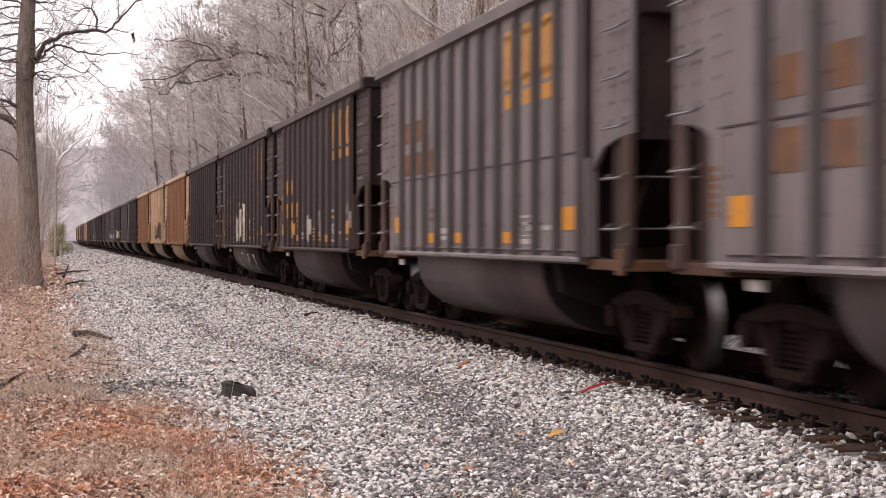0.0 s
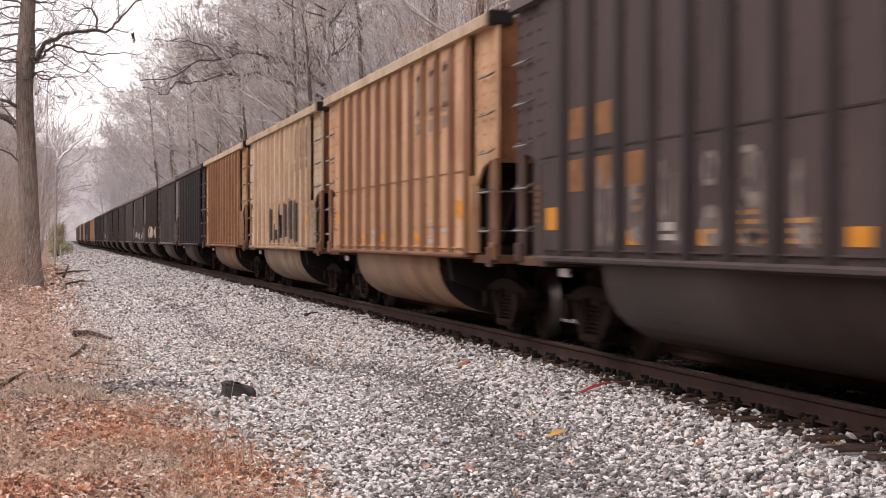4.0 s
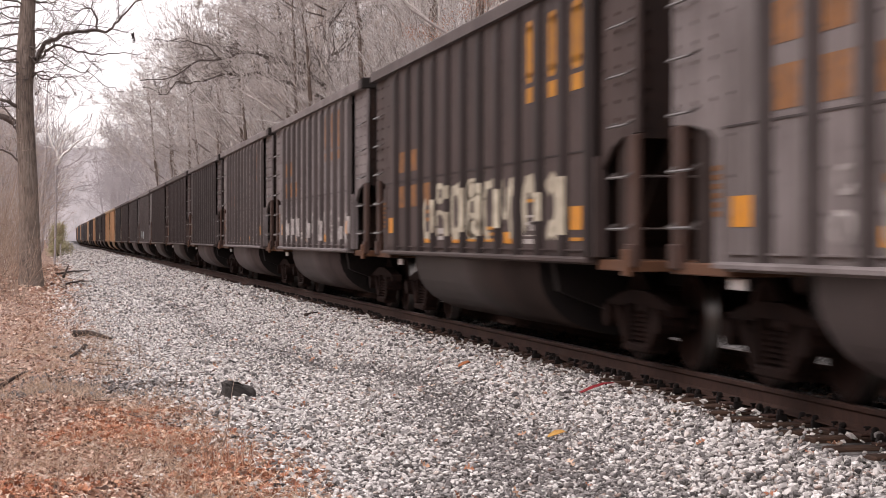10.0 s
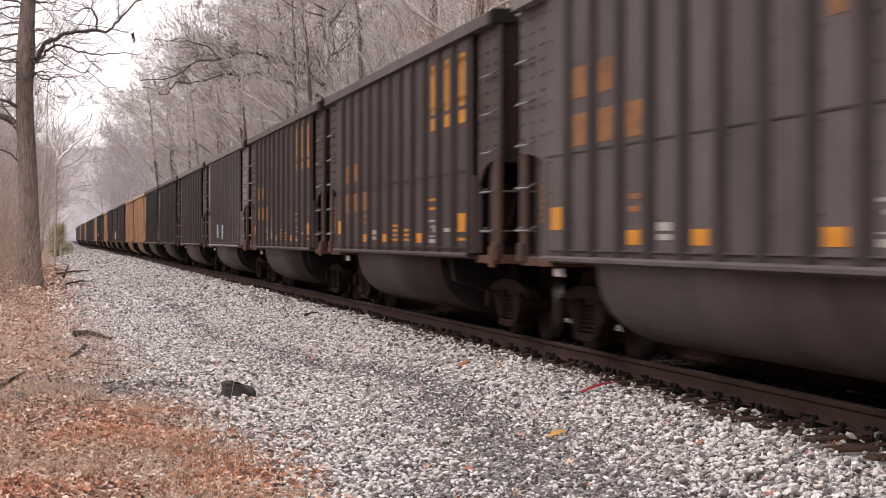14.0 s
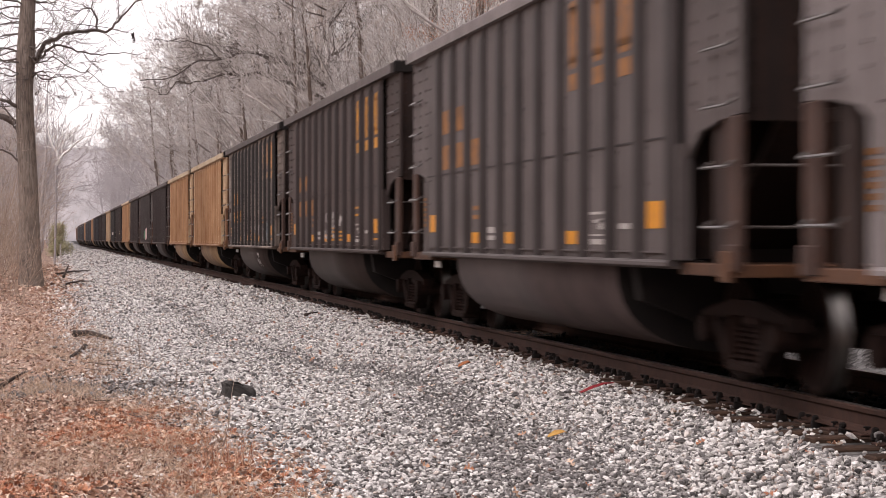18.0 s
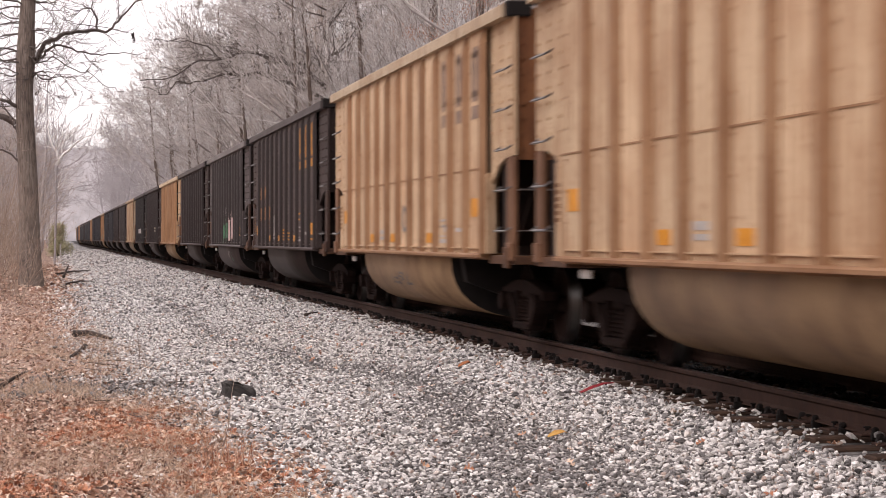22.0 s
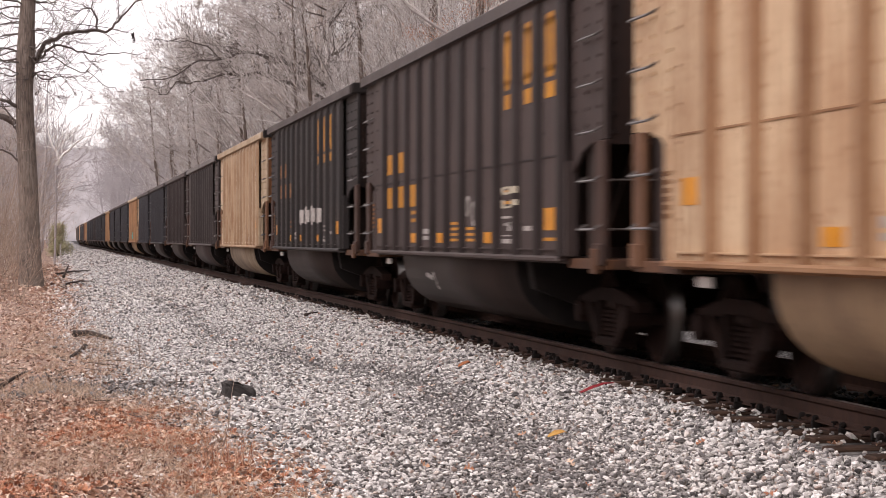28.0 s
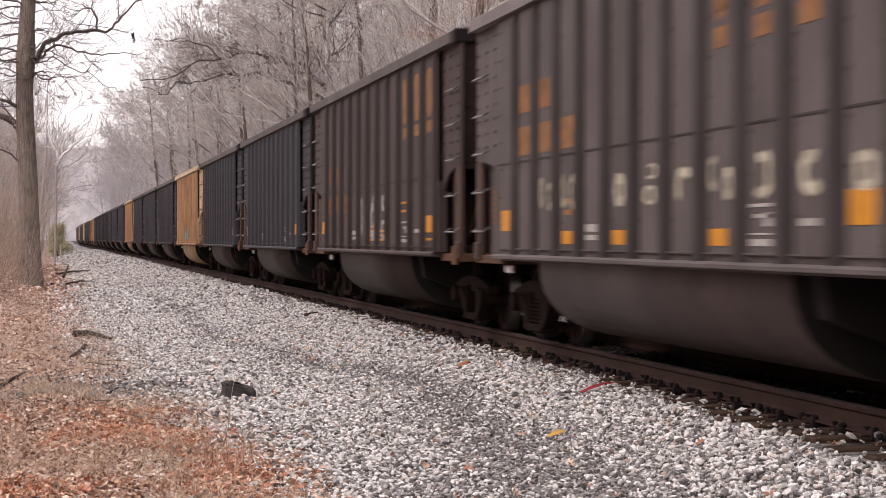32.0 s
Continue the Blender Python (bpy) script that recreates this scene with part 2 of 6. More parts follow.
# ---- building helpers ----
def bm_mesh(name, bm, mat, smooth=False):
    me = bpy.data.meshes.new(name)
    bm.to_mesh(me)
    bm.free()
    if smooth:
        me.polygons.foreach_set("use_smooth", [True] * len(me.polygons))
    me.materials.append(mat)
    return me


def array_mesh(name, verts, faces, mat, smooth=False):
    """A mesh from numpy arrays; all faces have the same number of corners."""
    me = bpy.data.meshes.new(name)
    n, k = faces.shape
    me.vertices.add(len(verts))
    me.vertices.foreach_set("co", verts.astype(np.float32).ravel())
    me.loops.add(n * k)
    me.loops.foreach_set("vertex_index", faces.astype(np.int32).ravel())
    me.polygons.add(n)
    me.polygons.foreach_set("loop_start", np.arange(0, n * k, k, dtype=np.int32))
    me.polygons.foreach_set("use_smooth", np.full(n, smooth))
    me.materials.append(mat)
    me.update(calc_edges=True)
    return me


def box(bm, x0, x1, y0, y1, z0, z1, bevel=0.0):
    vs = [bm.verts.new((x, y, z)) for x in (x0, x1) for y in (y0, y1) for z in (z0, z1)]
    fs = [bm.faces.new([vs[i] for i in q]) for q in ((0, 1, 3, 2), (4, 6, 7, 5), (0, 4, 5, 1), (2, 3, 7, 6), (0, 2, 6, 4), (1, 5, 7, 3))]
    if bevel:
        es = list({e for f in fs for e in f.edges})
        bmesh.ops.bevel(bm, geom=es, offset=bevel, segments=1, affect="EDGES", profile=0.5)


def prism(bm, outline, axis, a, b):
    """An outline of (p, q) pairs swept from a to b along the axis: x takes (y, z), y takes (x, z), z takes (x, y)."""
    def at(p, q, s):
        return {"x": (s, p, q), "y": (p, s, q), "z": (p, q, s)}[axis]
    one = [bm.verts.new(at(p, q, a)) for p, q in outline]
    two = [bm.verts.new(at(p, q, b)) for p, q in outline]
    n = len(outline)
    bm.faces.new(one)
    bm.faces.new(two[::-1])
    for i in range(n):
        bm.faces.new((one[i], two[i], two[(i + 1) % n], one[(i + 1) % n]))


def rod(bm, p, q, r0, r1=None, sides=8, caps=True):
    p, q = Vector(p), Vector(q)
    r1 = r0 if r1 is None else r1
    d = (q - p).normalized()
    u = d.orthogonal().normalized()
    w = d.cross(u)
    rings = []
    for c, r in ((p, r0), (q, r1)):
        rings.append([bm.verts.new(c + (u * math.cos(a) + w * math.sin(a)) * r) for a in (2 * math.pi * i / sides for i in range(sides))])
    for i in range(sides):
        bm.faces.new((rings[0][i], rings[0][(i + 1) % sides], rings[1][(i + 1) % sides], rings[1][i]))
    if caps:
        bm.faces.new(rings[0][::-1])
        bm.faces.new(rings[1])


MADE = {}


def cached(key, maker):
    key = (key, HALF)
    if key not in MADE:
        MADE[key] = maker()
    return MADE[key]


def child(name, mesh, parent, m=None, label=""):
    ob = new(name, mesh)
    ob.parent = parent
    if m is not None:
        ob.matrix_basis = m
    if label:
        ob["label"] = label
    return ob


def part(name, bm, mat, parent, label="", smooth=False):
    return child(name, bm_mesh(name, bm, mat, smooth), parent, None, label)


def thing(name, label, category, group="", kind=""):
    return tagged(new(name), label, category, group, kind)


# ---- the line of the track ----
BEND = -4.5e-5


def bend_x(y):
    """The track leans a little to the left, runs straight, and turns right far off behind the woods."""
    y = np.asarray(y, float)
    near = np.clip(y, 0, 120)
    x = BEND * near ** 2 / 2 + BEND * 120 * np.clip(y - 120, 0, None)
    return x + 3.0e-5 * np.clip(y - 380, 0, None) ** 2


def lean_of(y):
    return BEND * min(max(y, 0.0), 120.0) + 6.0e-5 * max(y - 380.0, 0.0)


def track_pose(y, offset=0.0, z=0.0):
    return pose(float(bend_x(y)) + offset, y, z, 0, 0, -math.degrees(math.atan(lean_of(y))))


def ground_z(x, y):
    """Height of the ground: ballast shoulder, flat verge, a wooded hill beyond the track."""
    x, y = np.asarray(x, float), np.asarray(y, float)
    u = x - bend_x(y)
    # the rise left of -24 is unseen, added to block low sky light
    z = np.interp(u, [-140, -60, -40, -24, -9, -6.2, -5.2, -3.4, -1.75, -1.25, 1.2, 1.9, 2.8, 3.6, 5, 10, 20, 40, 60, 95, 160], [44, 21, 9, 0.1, -0.42, -0.40, -0.46, -0.44, -0.285, -0.235, -0.225, -0.3, -0.3, 0.25, 0.8, 3.6, 11.5, 28, 42, 58, 70])
    z = np.where(np.abs(u) > 3.3, z * np.interp(y, [200, 420], [1.0, 0.22]), z)
    rough = np.clip((np.abs(u) - 5.0) / 6, 0, 1)
    z = z + rough * (0.16 * np.sin(x * 0.9 + 1.3 * np.sin(y * 0.21)) * np.sin(y * 0.33 + 0.4) + 0.5 * np.clip((np.abs(u) - 12) / 20, 0, 1) * np.sin(x * 0.17) * np.sin(y * 0.11 + 1))
    z = z + np.clip((-u - 5.4) / 1.2, 0, 1) * 0.05 * np.sin(x * 2.3 + y * 0.7) * np.sin(y * 1.1)
    z = z + np.clip((-u - 5.7) / 0.8, 0, 1) * np.interp(y, [14, 20, 60, 90], [0.3, 1.0, 1.0, 0.0]) * 0.045 * np.sin(u * 6.5 + 0.28 * y + 0.8 * np.sin(y * 0.31))
    return z


def build_ground():
    xs = np.concatenate([np.linspace(-420, -40, 24), np.linspace(-38, -10, 20), np.linspace(-9.5, 9.5, 77), np.linspace(10.5, 60, 40), np.linspace(64, 420, 24)])
    ys = np.concatenate([np.linspace(-620, -20, 24), np.linspace(0, 60, 121), np.linspace(62, 200, 70), np.linspace(206, 600, 66), np.linspace(615, 1600, 40)])
    gx, gy = np.meshgrid(xs, ys)
    wx = gx + bend_x(gy)
    v = np.stack([wx, gy, ground_z(wx, gy)], -1).reshape(-1, 3)
    n, m = len(ys), len(xs)
    i = (np.arange(n - 1)[:, None] * m + np.arange(m - 1)[None]).ravel()
    f = np.stack([i, i + 1, i + m + 1, i + m], 1)
    ob = new("ground", array_mesh("ground", v, f, GROUND, True))
    tagged(ob, "brown leaf litter and grey crushed stone ground beside the track", "ground", kind="structure")


def build_rails():
    foot = [(-0.076, -0.186), (0.076, -0.186), (0.076, -0.176), (0.03, -0.158), (0.009, -0.14), (-0.009, -0.14), (-0.03, -0.158), (-0.076, -0.176)]
    web = [(-0.009, -0.14), (0.009, -0.14), (0.009, -0.06), (-0.009, -0.06)]
    head = [(0.009, -0.06), (0.034, -0.042), (0.036, -0.012), (0.028, 0.0), (-0.028, 0.0), (-0.036, -0.012), (-0.034, -0.042), (-0.009, -0.06)]
    ys = np.concatenate([np.linspace(-640, 0, 9), np.linspace(10, 1500, 150)])
    for side in (-1, 1):
        rail = thing("rail", "rust-brown steel rail with a polished top on ties", "rail", "rails of the track")
        for name, prof in (("rail_foot", foot), ("rail_web", web), ("rail_head", head)):
            k = len(prof)
            v, f = [], []
            for y in ys:
                m = track_pose(float(y))
                for px, pz in prof:
                    v.append(tuple(m @ Vector((side * 0.7525 + px, 0, pz))))
            for j in range(len(ys) - 1):
                for a in range(k):
                    b = (a + 1) % k
                    f.append((j * k + a, (j + 1) * k + a, (j + 1) * k + b, j * k + b))
            me = array_mesh(name, np.array(v), np.array(f), RAIL_SIDE)
            if name == "rail_head":
                me.materials.append(RAIL_TOP)
                for j in range(len(ys) - 1):
                    me.polygons[j * k + 3].material_index = 1
            child(name, me, rail)


def build_ties():
    def tie_mesh():
        bm = bmesh.new()
        box(bm, -1.3, 1.3, -0.115, 0.115, -0.38, -0.20, 0.012)
        return bm_mesh("tie", bm, TIE_WOOD)

    def plate_mesh():
        bm = bmesh.new()
        box(bm, -0.19, 0.17, -0.1, 0.1, -0.199, -0.182, 0.004)
        return bm_mesh("tie_plate", bm, RAIL_SIDE)

    def anchor_mesh():
        bm = bmesh.new()
        box(bm, -0.135, -0.05, -0.02, 0.02, -0.225, -0.165, 0.008)
        box(bm, -0.128, -0.08, -0.022, 0.022, -0.175, -0.128, 0.012)
        return bm_mesh("rail_anchor", bm, DARK_STEEL)

    def spike_mesh():
        bm = bmesh.new()
        box(bm, -0.102, -0.078, -0.01, 0.01, -0.185, -0.145, 0.003)
        box(bm, -0.115, -0.066, -0.016, 0.016, -0.152, -0.138, 0.004)
        return bm_mesh("spike", bm, DARK_STEEL)
    tm, pm, am, sm = tie_mesh(), plate_mesh(), anchor_mesh(), spike_mesh()
    rng = random.Random(5)
    y = 10.6
    while y < 130:
        ob = new("railroad_tie", tm)
        ob.matrix_basis = track_pose(y, rng.uniform(-0.05, 0.05), rng.uniform(-0.012, 0.006)) @ pose(0, 0, 0, 0, 0, rng.uniform(-1.2, 1.2))
        tagged(ob, "weathered brown wooden railroad tie half buried in ballast", "railroad tie", group="ties under the rails")
        child("tie_plate", pm, ob, pose(-0.7525, 0, 0))
        if y < 62:
            child("spike", sm, ob, pose(-0.7525, 0.05, 0))
            child("rail_anchor", am, ob, pose(-0.7525, -0.145, 0))
            if rng.random() < 0.45:
                child("rail_anchor", am, ob, pose(-0.7525, 0.145, 0))
        y += 0.58 + rng.uniform(-0.02, 0.02)


# ---- coal gondolas ----
# A car's own space: y along the track (its -y end leads), z = 0 at the rail tops.
GAP_WHITE = plain("white_for_daylight", (0.78, 0.77, 0.75), (0.6, 0.58, 0.56), 10, 0.4)
# Brown end steel, with the open bay's shade put into its dark tone.
SHADE_BROWN_END = painted("shade_brown_end_sheet", (0.034, 0.023, 0.020), (0.022, 0.016, 0.0145), (0.06, 0.028, 0.018), 0.6)
PITCH_M = 16.2
# The train has two lengths of car: half the length over the end posts, and the spacing of the side posts.
LONG, SHORT = (7.66, 1.045), (7.32, 0.964)
HALF, STEP = LONG
PANELS = 12
BAY = HALF - PANELS * STEP / 2      # open end bay with the ladder
TOP, SILL, FACE, WEB = 3.85, 1.02, -1.58, -1.445
POST_OUT = FACE - 0.060             # outer face of the side posts
FLAT = 0.30                         # half the width of a panel that carries marks


def set_length(kind):
    global HALF, STEP, BAY
    HALF, STEP = kind
    BAY = HALF - PANELS * STEP / 2


def panel_y(i):
    return -HALF + BAY + STEP * (i + 0.5)


def sheet_into(bm, y, rivets):
    """One flat side sheet between two posts, with its seam, its foot ledge and rivet heads beside the post."""
    box(bm, FACE, FACE + 0.02, y - STEP / 2, y + STEP / 2, SILL + 0.02, TOP - 0.13)
    box(bm, FACE - 0.03, FACE, y - STEP / 2 + 0.15, y + STEP / 2 - 0.15, SILL + 0.075, SILL + 0.09)
    old = set(bm.faces)
    box(bm, FACE - 0.008, FACE, y - STEP / 2, y + STEP / 2, 2.042, 2.060)
    for k in range(8 if rivets else 0):
        for side in (-1, 1):
            z = SILL + 0.25 + k * 0.31 + 0.1 * side
            e = y + side * (STEP / 2 - 0.19)
            box(bm, FACE - 0.010, FACE, e - 0.022, e + 0.022, z - 0.011, z + 0.011)
    for f in bm.faces:
        if f not in old:
            f.material_index = 1


def post_into(bm, y):
    """One pressed side post: a hat section with rounded shoulders, its top sloped in under the chord."""
    prof = [(FACE, -0.16), (FACE - 0.025, -0.12), (FACE - 0.049, -0.085), (POST_OUT, -0.05), (POST_OUT, 0.05), (FACE - 0.049, 0.085), (FACE - 0.025, 0.12), (FACE, 0.16)]
    rings = []
    for z, deep in ((SILL + 0.02, 1.0), (TOP - 0.30, 1.0), (TOP - 0.17, 0.12)):
        rings.append([bm.verts.new((FACE + (x - FACE) * deep, y + q, z)) for x, q in prof])
    for a, b in zip(rings, rings[1:]):
        for k in range(len(prof) - 1):
            bm.faces.new((a[k], b[k], b[k + 1], a[k + 1])).smooth = True
    bm.faces.new(rings[-1])


def side_panel(mat, flank, count=1):
    def make():
        bm = bmesh.new()
        for k in range(count):
            sheet_into(bm, 0.0 if count == 1 else panel_y(k), count == 1)
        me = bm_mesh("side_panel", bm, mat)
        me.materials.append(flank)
        return me
    return make


def side_post(mat, count=1):
    def make():
        bm = bmesh.new()
        for k in range(count):
            post_into(bm, 0.0 if count == 1 else panel_y(k) - STEP / 2)
        return bm_mesh("side_post", bm, mat)
    return make


def side_wall(mat):
    def make():
        bm = bmesh.new()
        box(bm, WEB, WEB + 0.03, -HALF + BAY - 0.05, HALF - BAY + 0.05, SILL + 0.02, TOP - 0.12)
        return bm_mesh("side_wall", bm, mat)
    return make


def top_chord(mat):
    def make():
        bm = bmesh.new()
        prism(bm, [(FACE - 0.065, TOP - 0.15), (FACE - 0.065, TOP - 0.02), (FACE - 0.045, TOP), (FACE + 0.15, TOP), (FACE + 0.15, TOP - 0.13), (FACE + 0.05, TOP - 0.15)], "y", -HALF + 0.12, HALF - 0.12)
        bmesh.ops.recalc_face_normals(bm, faces=bm.faces)
        return bm_mesh("top_chord", bm, mat)
    return make


def side_sill(mat):
    def make():
        bm = bmesh.new()
        prism(bm, [(FACE - 0.075, SILL - 0.03), (FACE - 0.075, SILL), (FACE - 0.055, SILL + 0.02), (WEB + 0.1, SILL + 0.02), (WEB + 0.1, SILL - 0.055), (FACE + 0.03, SILL - 0.055), (FACE + 0.03, SILL - 0.03)], "y", -HALF + BAY - 0.05, HALF - BAY + 0.05)
        bmesh.ops.recalc_face_normals(bm, faces=bm.faces)
        return bm_mesh("side_sill", bm, mat)
    return make


def end_bay(mat):
    """Closed upper part of the end bay; its lower edge slants over the open ladder bay."""
    def make():
        bm = bmesh.new()
        prism(bm, [(-HALF, TOP - 0.13), (-HALF + BAY + 0.02, TOP - 0.13), (-HALF + BAY + 0.02, SILL + 0.02), (-HALF + BAY - 0.20, SILL + 0.02), (-HALF + BAY - 0.20, 1.86), (-HALF + BAY - 0.30, 1.93), (-HALF + BAY - 0.55, 2.06), (-HALF + 0.45, 2.13), (-HALF, 2.15)], "x", FACE + 0.06, FACE + 0.10)
        box(bm, FACE - 0.012, FACE + 0.058, -HALF + BAY - 0.20, -HALF + BAY - 0.002, SILL + 0.02, 1.98)
        for k in range(9):
            for y in (0.14, 0.62, 1.12):
                box(bm, FACE + 0.035, FACE + 0.06, -HALF + y, -HALF + y + 0.035, 2.28 + k * 0.16, 2.31 + k * 0.16)
        bmesh.ops.recalc_face_normals(bm, faces=bm.faces)
        return bm_mesh("end_bay_panel", bm, mat)
    return make


def corner_post(mat):
    """The wide corner plate of the open end bay, on its foot block."""
    def make():
        bm = bmesh.new()
        box(bm, FACE + 0.05, FACE + 0.11, -HALF, -HALF + 0.34, SILL - 0.06, 2.14, 0.012)
        box(bm, FACE + 0.02, FACE + 0.06, -HALF - 0.01, -HALF + 0.28, SILL - 0.06, SILL + 0.15, 0.012)
        return bm_mesh("corner_post", bm, mat)
    return make


def bay_plate(mat):
    """A second upright plate set back behind the corner plate."""
    def make():
        bm = bmesh.new()
        box(bm, FACE + 0.12, FACE + 0.16, -HALF + 0.46, -HALF + 0.84, SILL - 0.04, 2.14, 0.01)
        return bm_mesh("bay_plate", bm, mat)
    return make


def end_grab():
    """A thin rail across the car's end."""
    bm = bmesh.new()
    pts = [(-1.46, 0.05, 0), (-1.46, -0.07, 0), (-0.62, -0.07, 0), (-0.62, 0.05, 0)]
    for a, b in zip(pts, pts[1:]):
        rod(bm, a, b, 0.012, sides=5)
    return bm_mesh("end_rail", bm, RUNG)


def post_cap():
    bm = bmesh.new()
    box(bm, FACE - 0.02, FACE + 0.26, -HALF - 0.02, -HALF + 0.14, TOP - 0.15, TOP + 0.03, 0.015)
    return bm_mesh("post_cap", bm, DARK_STEEL)


def end_floor(mat):
    def make():
        bm = bmesh.new()
        box(bm, FACE + 0.06, -FACE - 0.06, -HALF, -HALF + BAY, SILL - 0.10, SILL + 0.0, 0.01)
        box(bm, FACE - 0.0, FACE + 0.05, -HALF + 0.1, -HALF + 0.34, SILL - 0.14, SILL + 0.10, 0.01)
        return bm_mesh("end_platform", bm, mat)
    return make


def grab_iron():
    bm = bmesh.new()
    pts = [(FACE + 0.07, -0.30, 0.05), (FACE - 0.01, -0.30, 0), (FACE - 0.01, 0.30, 0), (FACE + 0.07, 0.30, 0.05)]
    for a, b in zip(pts, pts[1:]):
        rod(bm, a, b, 0.013, sides=5)
    return bm_mesh("grab_iron", bm, RUNG)


def end_wall(mat):
    """Sloped upper end sheet with ribs over the open platform."""
    def make():
        bm = bmesh.new()
        prism(bm, [(-HALF + 0.06, TOP - 0.05), (-HALF + 0.10, TOP - 0.05), (-HALF + 0.10, 2.10), (-HALF + 0.06, 2.10)], "x", FACE + 0.1, -FACE - 0.1)
        for k in range(9):
            for x in (-1.42, -1.05, 1.05, 1.42):
                box(bm, x, x + 0.035, -HALF + 0.035, -HALF + 0.06, 2.2 + k * 0.17, 2.235 + k * 0.17)
        bmesh.ops.recalc_face_normals(bm, faces=bm.faces)
        return bm_mesh("end_wall", bm, mat)
    return make


def slope_sheet():
    bm = bmesh.new()
    prism(bm, [(-HALF + 0.14, 2.2), (-HALF + BAY + 0.1, 1.15), (-HALF + BAY + 0.1, SILL), (-HALF + BAY + 0.05, SILL), (-HALF + BAY + 0.05, 1.13), (-HALF + 0.10, 2.15)], "x", FACE + 0.42, -FACE - 0.42)
    # bulkhead and middle plate, added to keep daylight from showing through the bay
    box(bm, FACE + 0.03, -FACE - 0.03, -HALF + BAY + 0.055, -HALF + BAY + 0.09, SILL + 0.03, TOP - 0.3)
    box(bm, -0.32, -0.26, -HALF + 0.12, -HALF + BAY, SILL, 2.1)
    bmesh.ops.recalc_face_normals(bm, faces=bm.faces)
    return bm


def coal_load():
    bm = bmesh.new()
    rng = random.Random(9)
    nx, ny = 8, 44
    g = []
    for j in range(ny + 1):
        row = []
        for i in range(nx + 1):
            x = -1.42 + 2.84 * i / nx
            y = -7.4 + 14.8 * j / ny
            e = min(1.0, (1.42 - abs(x)) / 0.9) * min(1.0, (7.4 - abs(y)) / 1.2)
            row.append(bm.verts.new((x, y, TOP - 0.62 + 0.35 * e + rng.uniform(-0.05, 0.05))))
        g.append(row)
    for j in range(ny):
        for i in range(nx):
            bm.faces.new((g[j][i], g[j][i + 1], g[j + 1][i + 1], g[j + 1][i]))
    return bm_mesh("coal_load", bm, COAL)


def tub(mat):
    """The rounded bathtub bottom between the trucks, with flat dark ends."""
    def make():
        bm = bmesh.new()
        rows = []
        for y in (-3.75, 4.05):
            row = []
            for a in range(19):
                th = math.pi * (1 + a / 18)
                cx = 1.5 * math.copysign(abs(math.cos(th)) ** 0.66, math.cos(th))
                row.append(bm.verts.new((cx, y, 0.97 - 0.82 * abs(math.sin(th)) ** 0.85)))
            rows.append(row)
        for a in range(18):
            bm.faces.new((rows[0][a], rows[0][a + 1], rows[1][a + 1], rows[1][a])).smooth = True
        for row in (rows[0], rows[1][::-1]):
            bm.faces.new(row).material_index = 1
        bmesh.ops.recalc_face_normals(bm, faces=bm.faces)
        me = bm_mesh("tub", bm, mat)
        me.materials.append(DARK_STEEL)
        return me
    return make


def cross_bearer():
    bm = bmesh.new()
    prism(bm, [(-1.42, 1.0), (1.42, 1.0), (1.36, 0.66), (0.5, 0.34), (-0.5, 0.34), (-1.36, 0.66)], "y", -0.12, 0.12)
    bmesh.ops.recalc_face_normals(bm, faces=bm.faces)
    return bm_mesh("cross_bearer", bm, DARK_STEEL)


def centre_sill():
    bm = bmesh.new()
    box(bm, -0.2, 0.2, -HALF - 0.1, HALF + 0.1, 0.72, 1.0, 0.02)
    box(bm, -1.45, 1.45, -HALF + 1.2, HALF - 1.2, 0.985, 1.015)
    return bm_mesh("centre_sill", bm, DARK_STEEL)


def coupler():
    bm = bmesh.new()
    box(bm, -0.08, 0.08, -HALF - 0.30, -HALF, 0.76, 0.94, 0.02)
    box(bm, -0.16, 0.13, -HALF - 0.42, -HALF - 0.26, 0.72, 0.98, 0.03)
    rod(bm, (0.3, -HALF - 0.02, 0.75), (0.22, -HALF - 0.3, 0.42), 0.03, sides=6)
    return bm_mesh("coupler", bm, FRAME_STEEL)


def side_frame():
    """A cast truck side frame: pedestals over the bearings, a window for the springs."""
    bm = bmesh.new()
    prism(bm, [(-1.10, 0.50), (-1.10, 0.60), (-0.62, 0.68), (-0.30, 0.72), (0.30, 0.72), (0.62, 0.68), (1.10, 0.60), (1.10, 0.50), (0.72, 0.55), (0.30, 0.59), (-0.30, 0.59), (-0.72, 0.55)], "x", -0.08, 0.08)
    for s in (-1, 1):
        prism(bm, [(s * 0.72, 0.58), (s * 0.80, 0.48), (s * 0.46, 0.20), (s * 0.34, 0.15), (s * 0.30, 0.24), (s * 0.56, 0.50)], "x", -0.09, 0.09)
        box(bm, -0.08, 0.08, s * 0.36 - 0.05, s * 0.36 + 0.05, 0.2, 0.6)
        rod(bm, (-0.16, s * 0.89, 0.457), (0.1, s * 0.89, 0.457), 0.115, sides=12)
    box(bm, -0.11, 0.11, -0.42, 0.42, 0.13, 0.22, 0.02)
    bmesh.ops.recalc_face_normals(bm, faces=bm.faces)
    return bm_mesh("side_frame", bm, FRAME_STEEL)


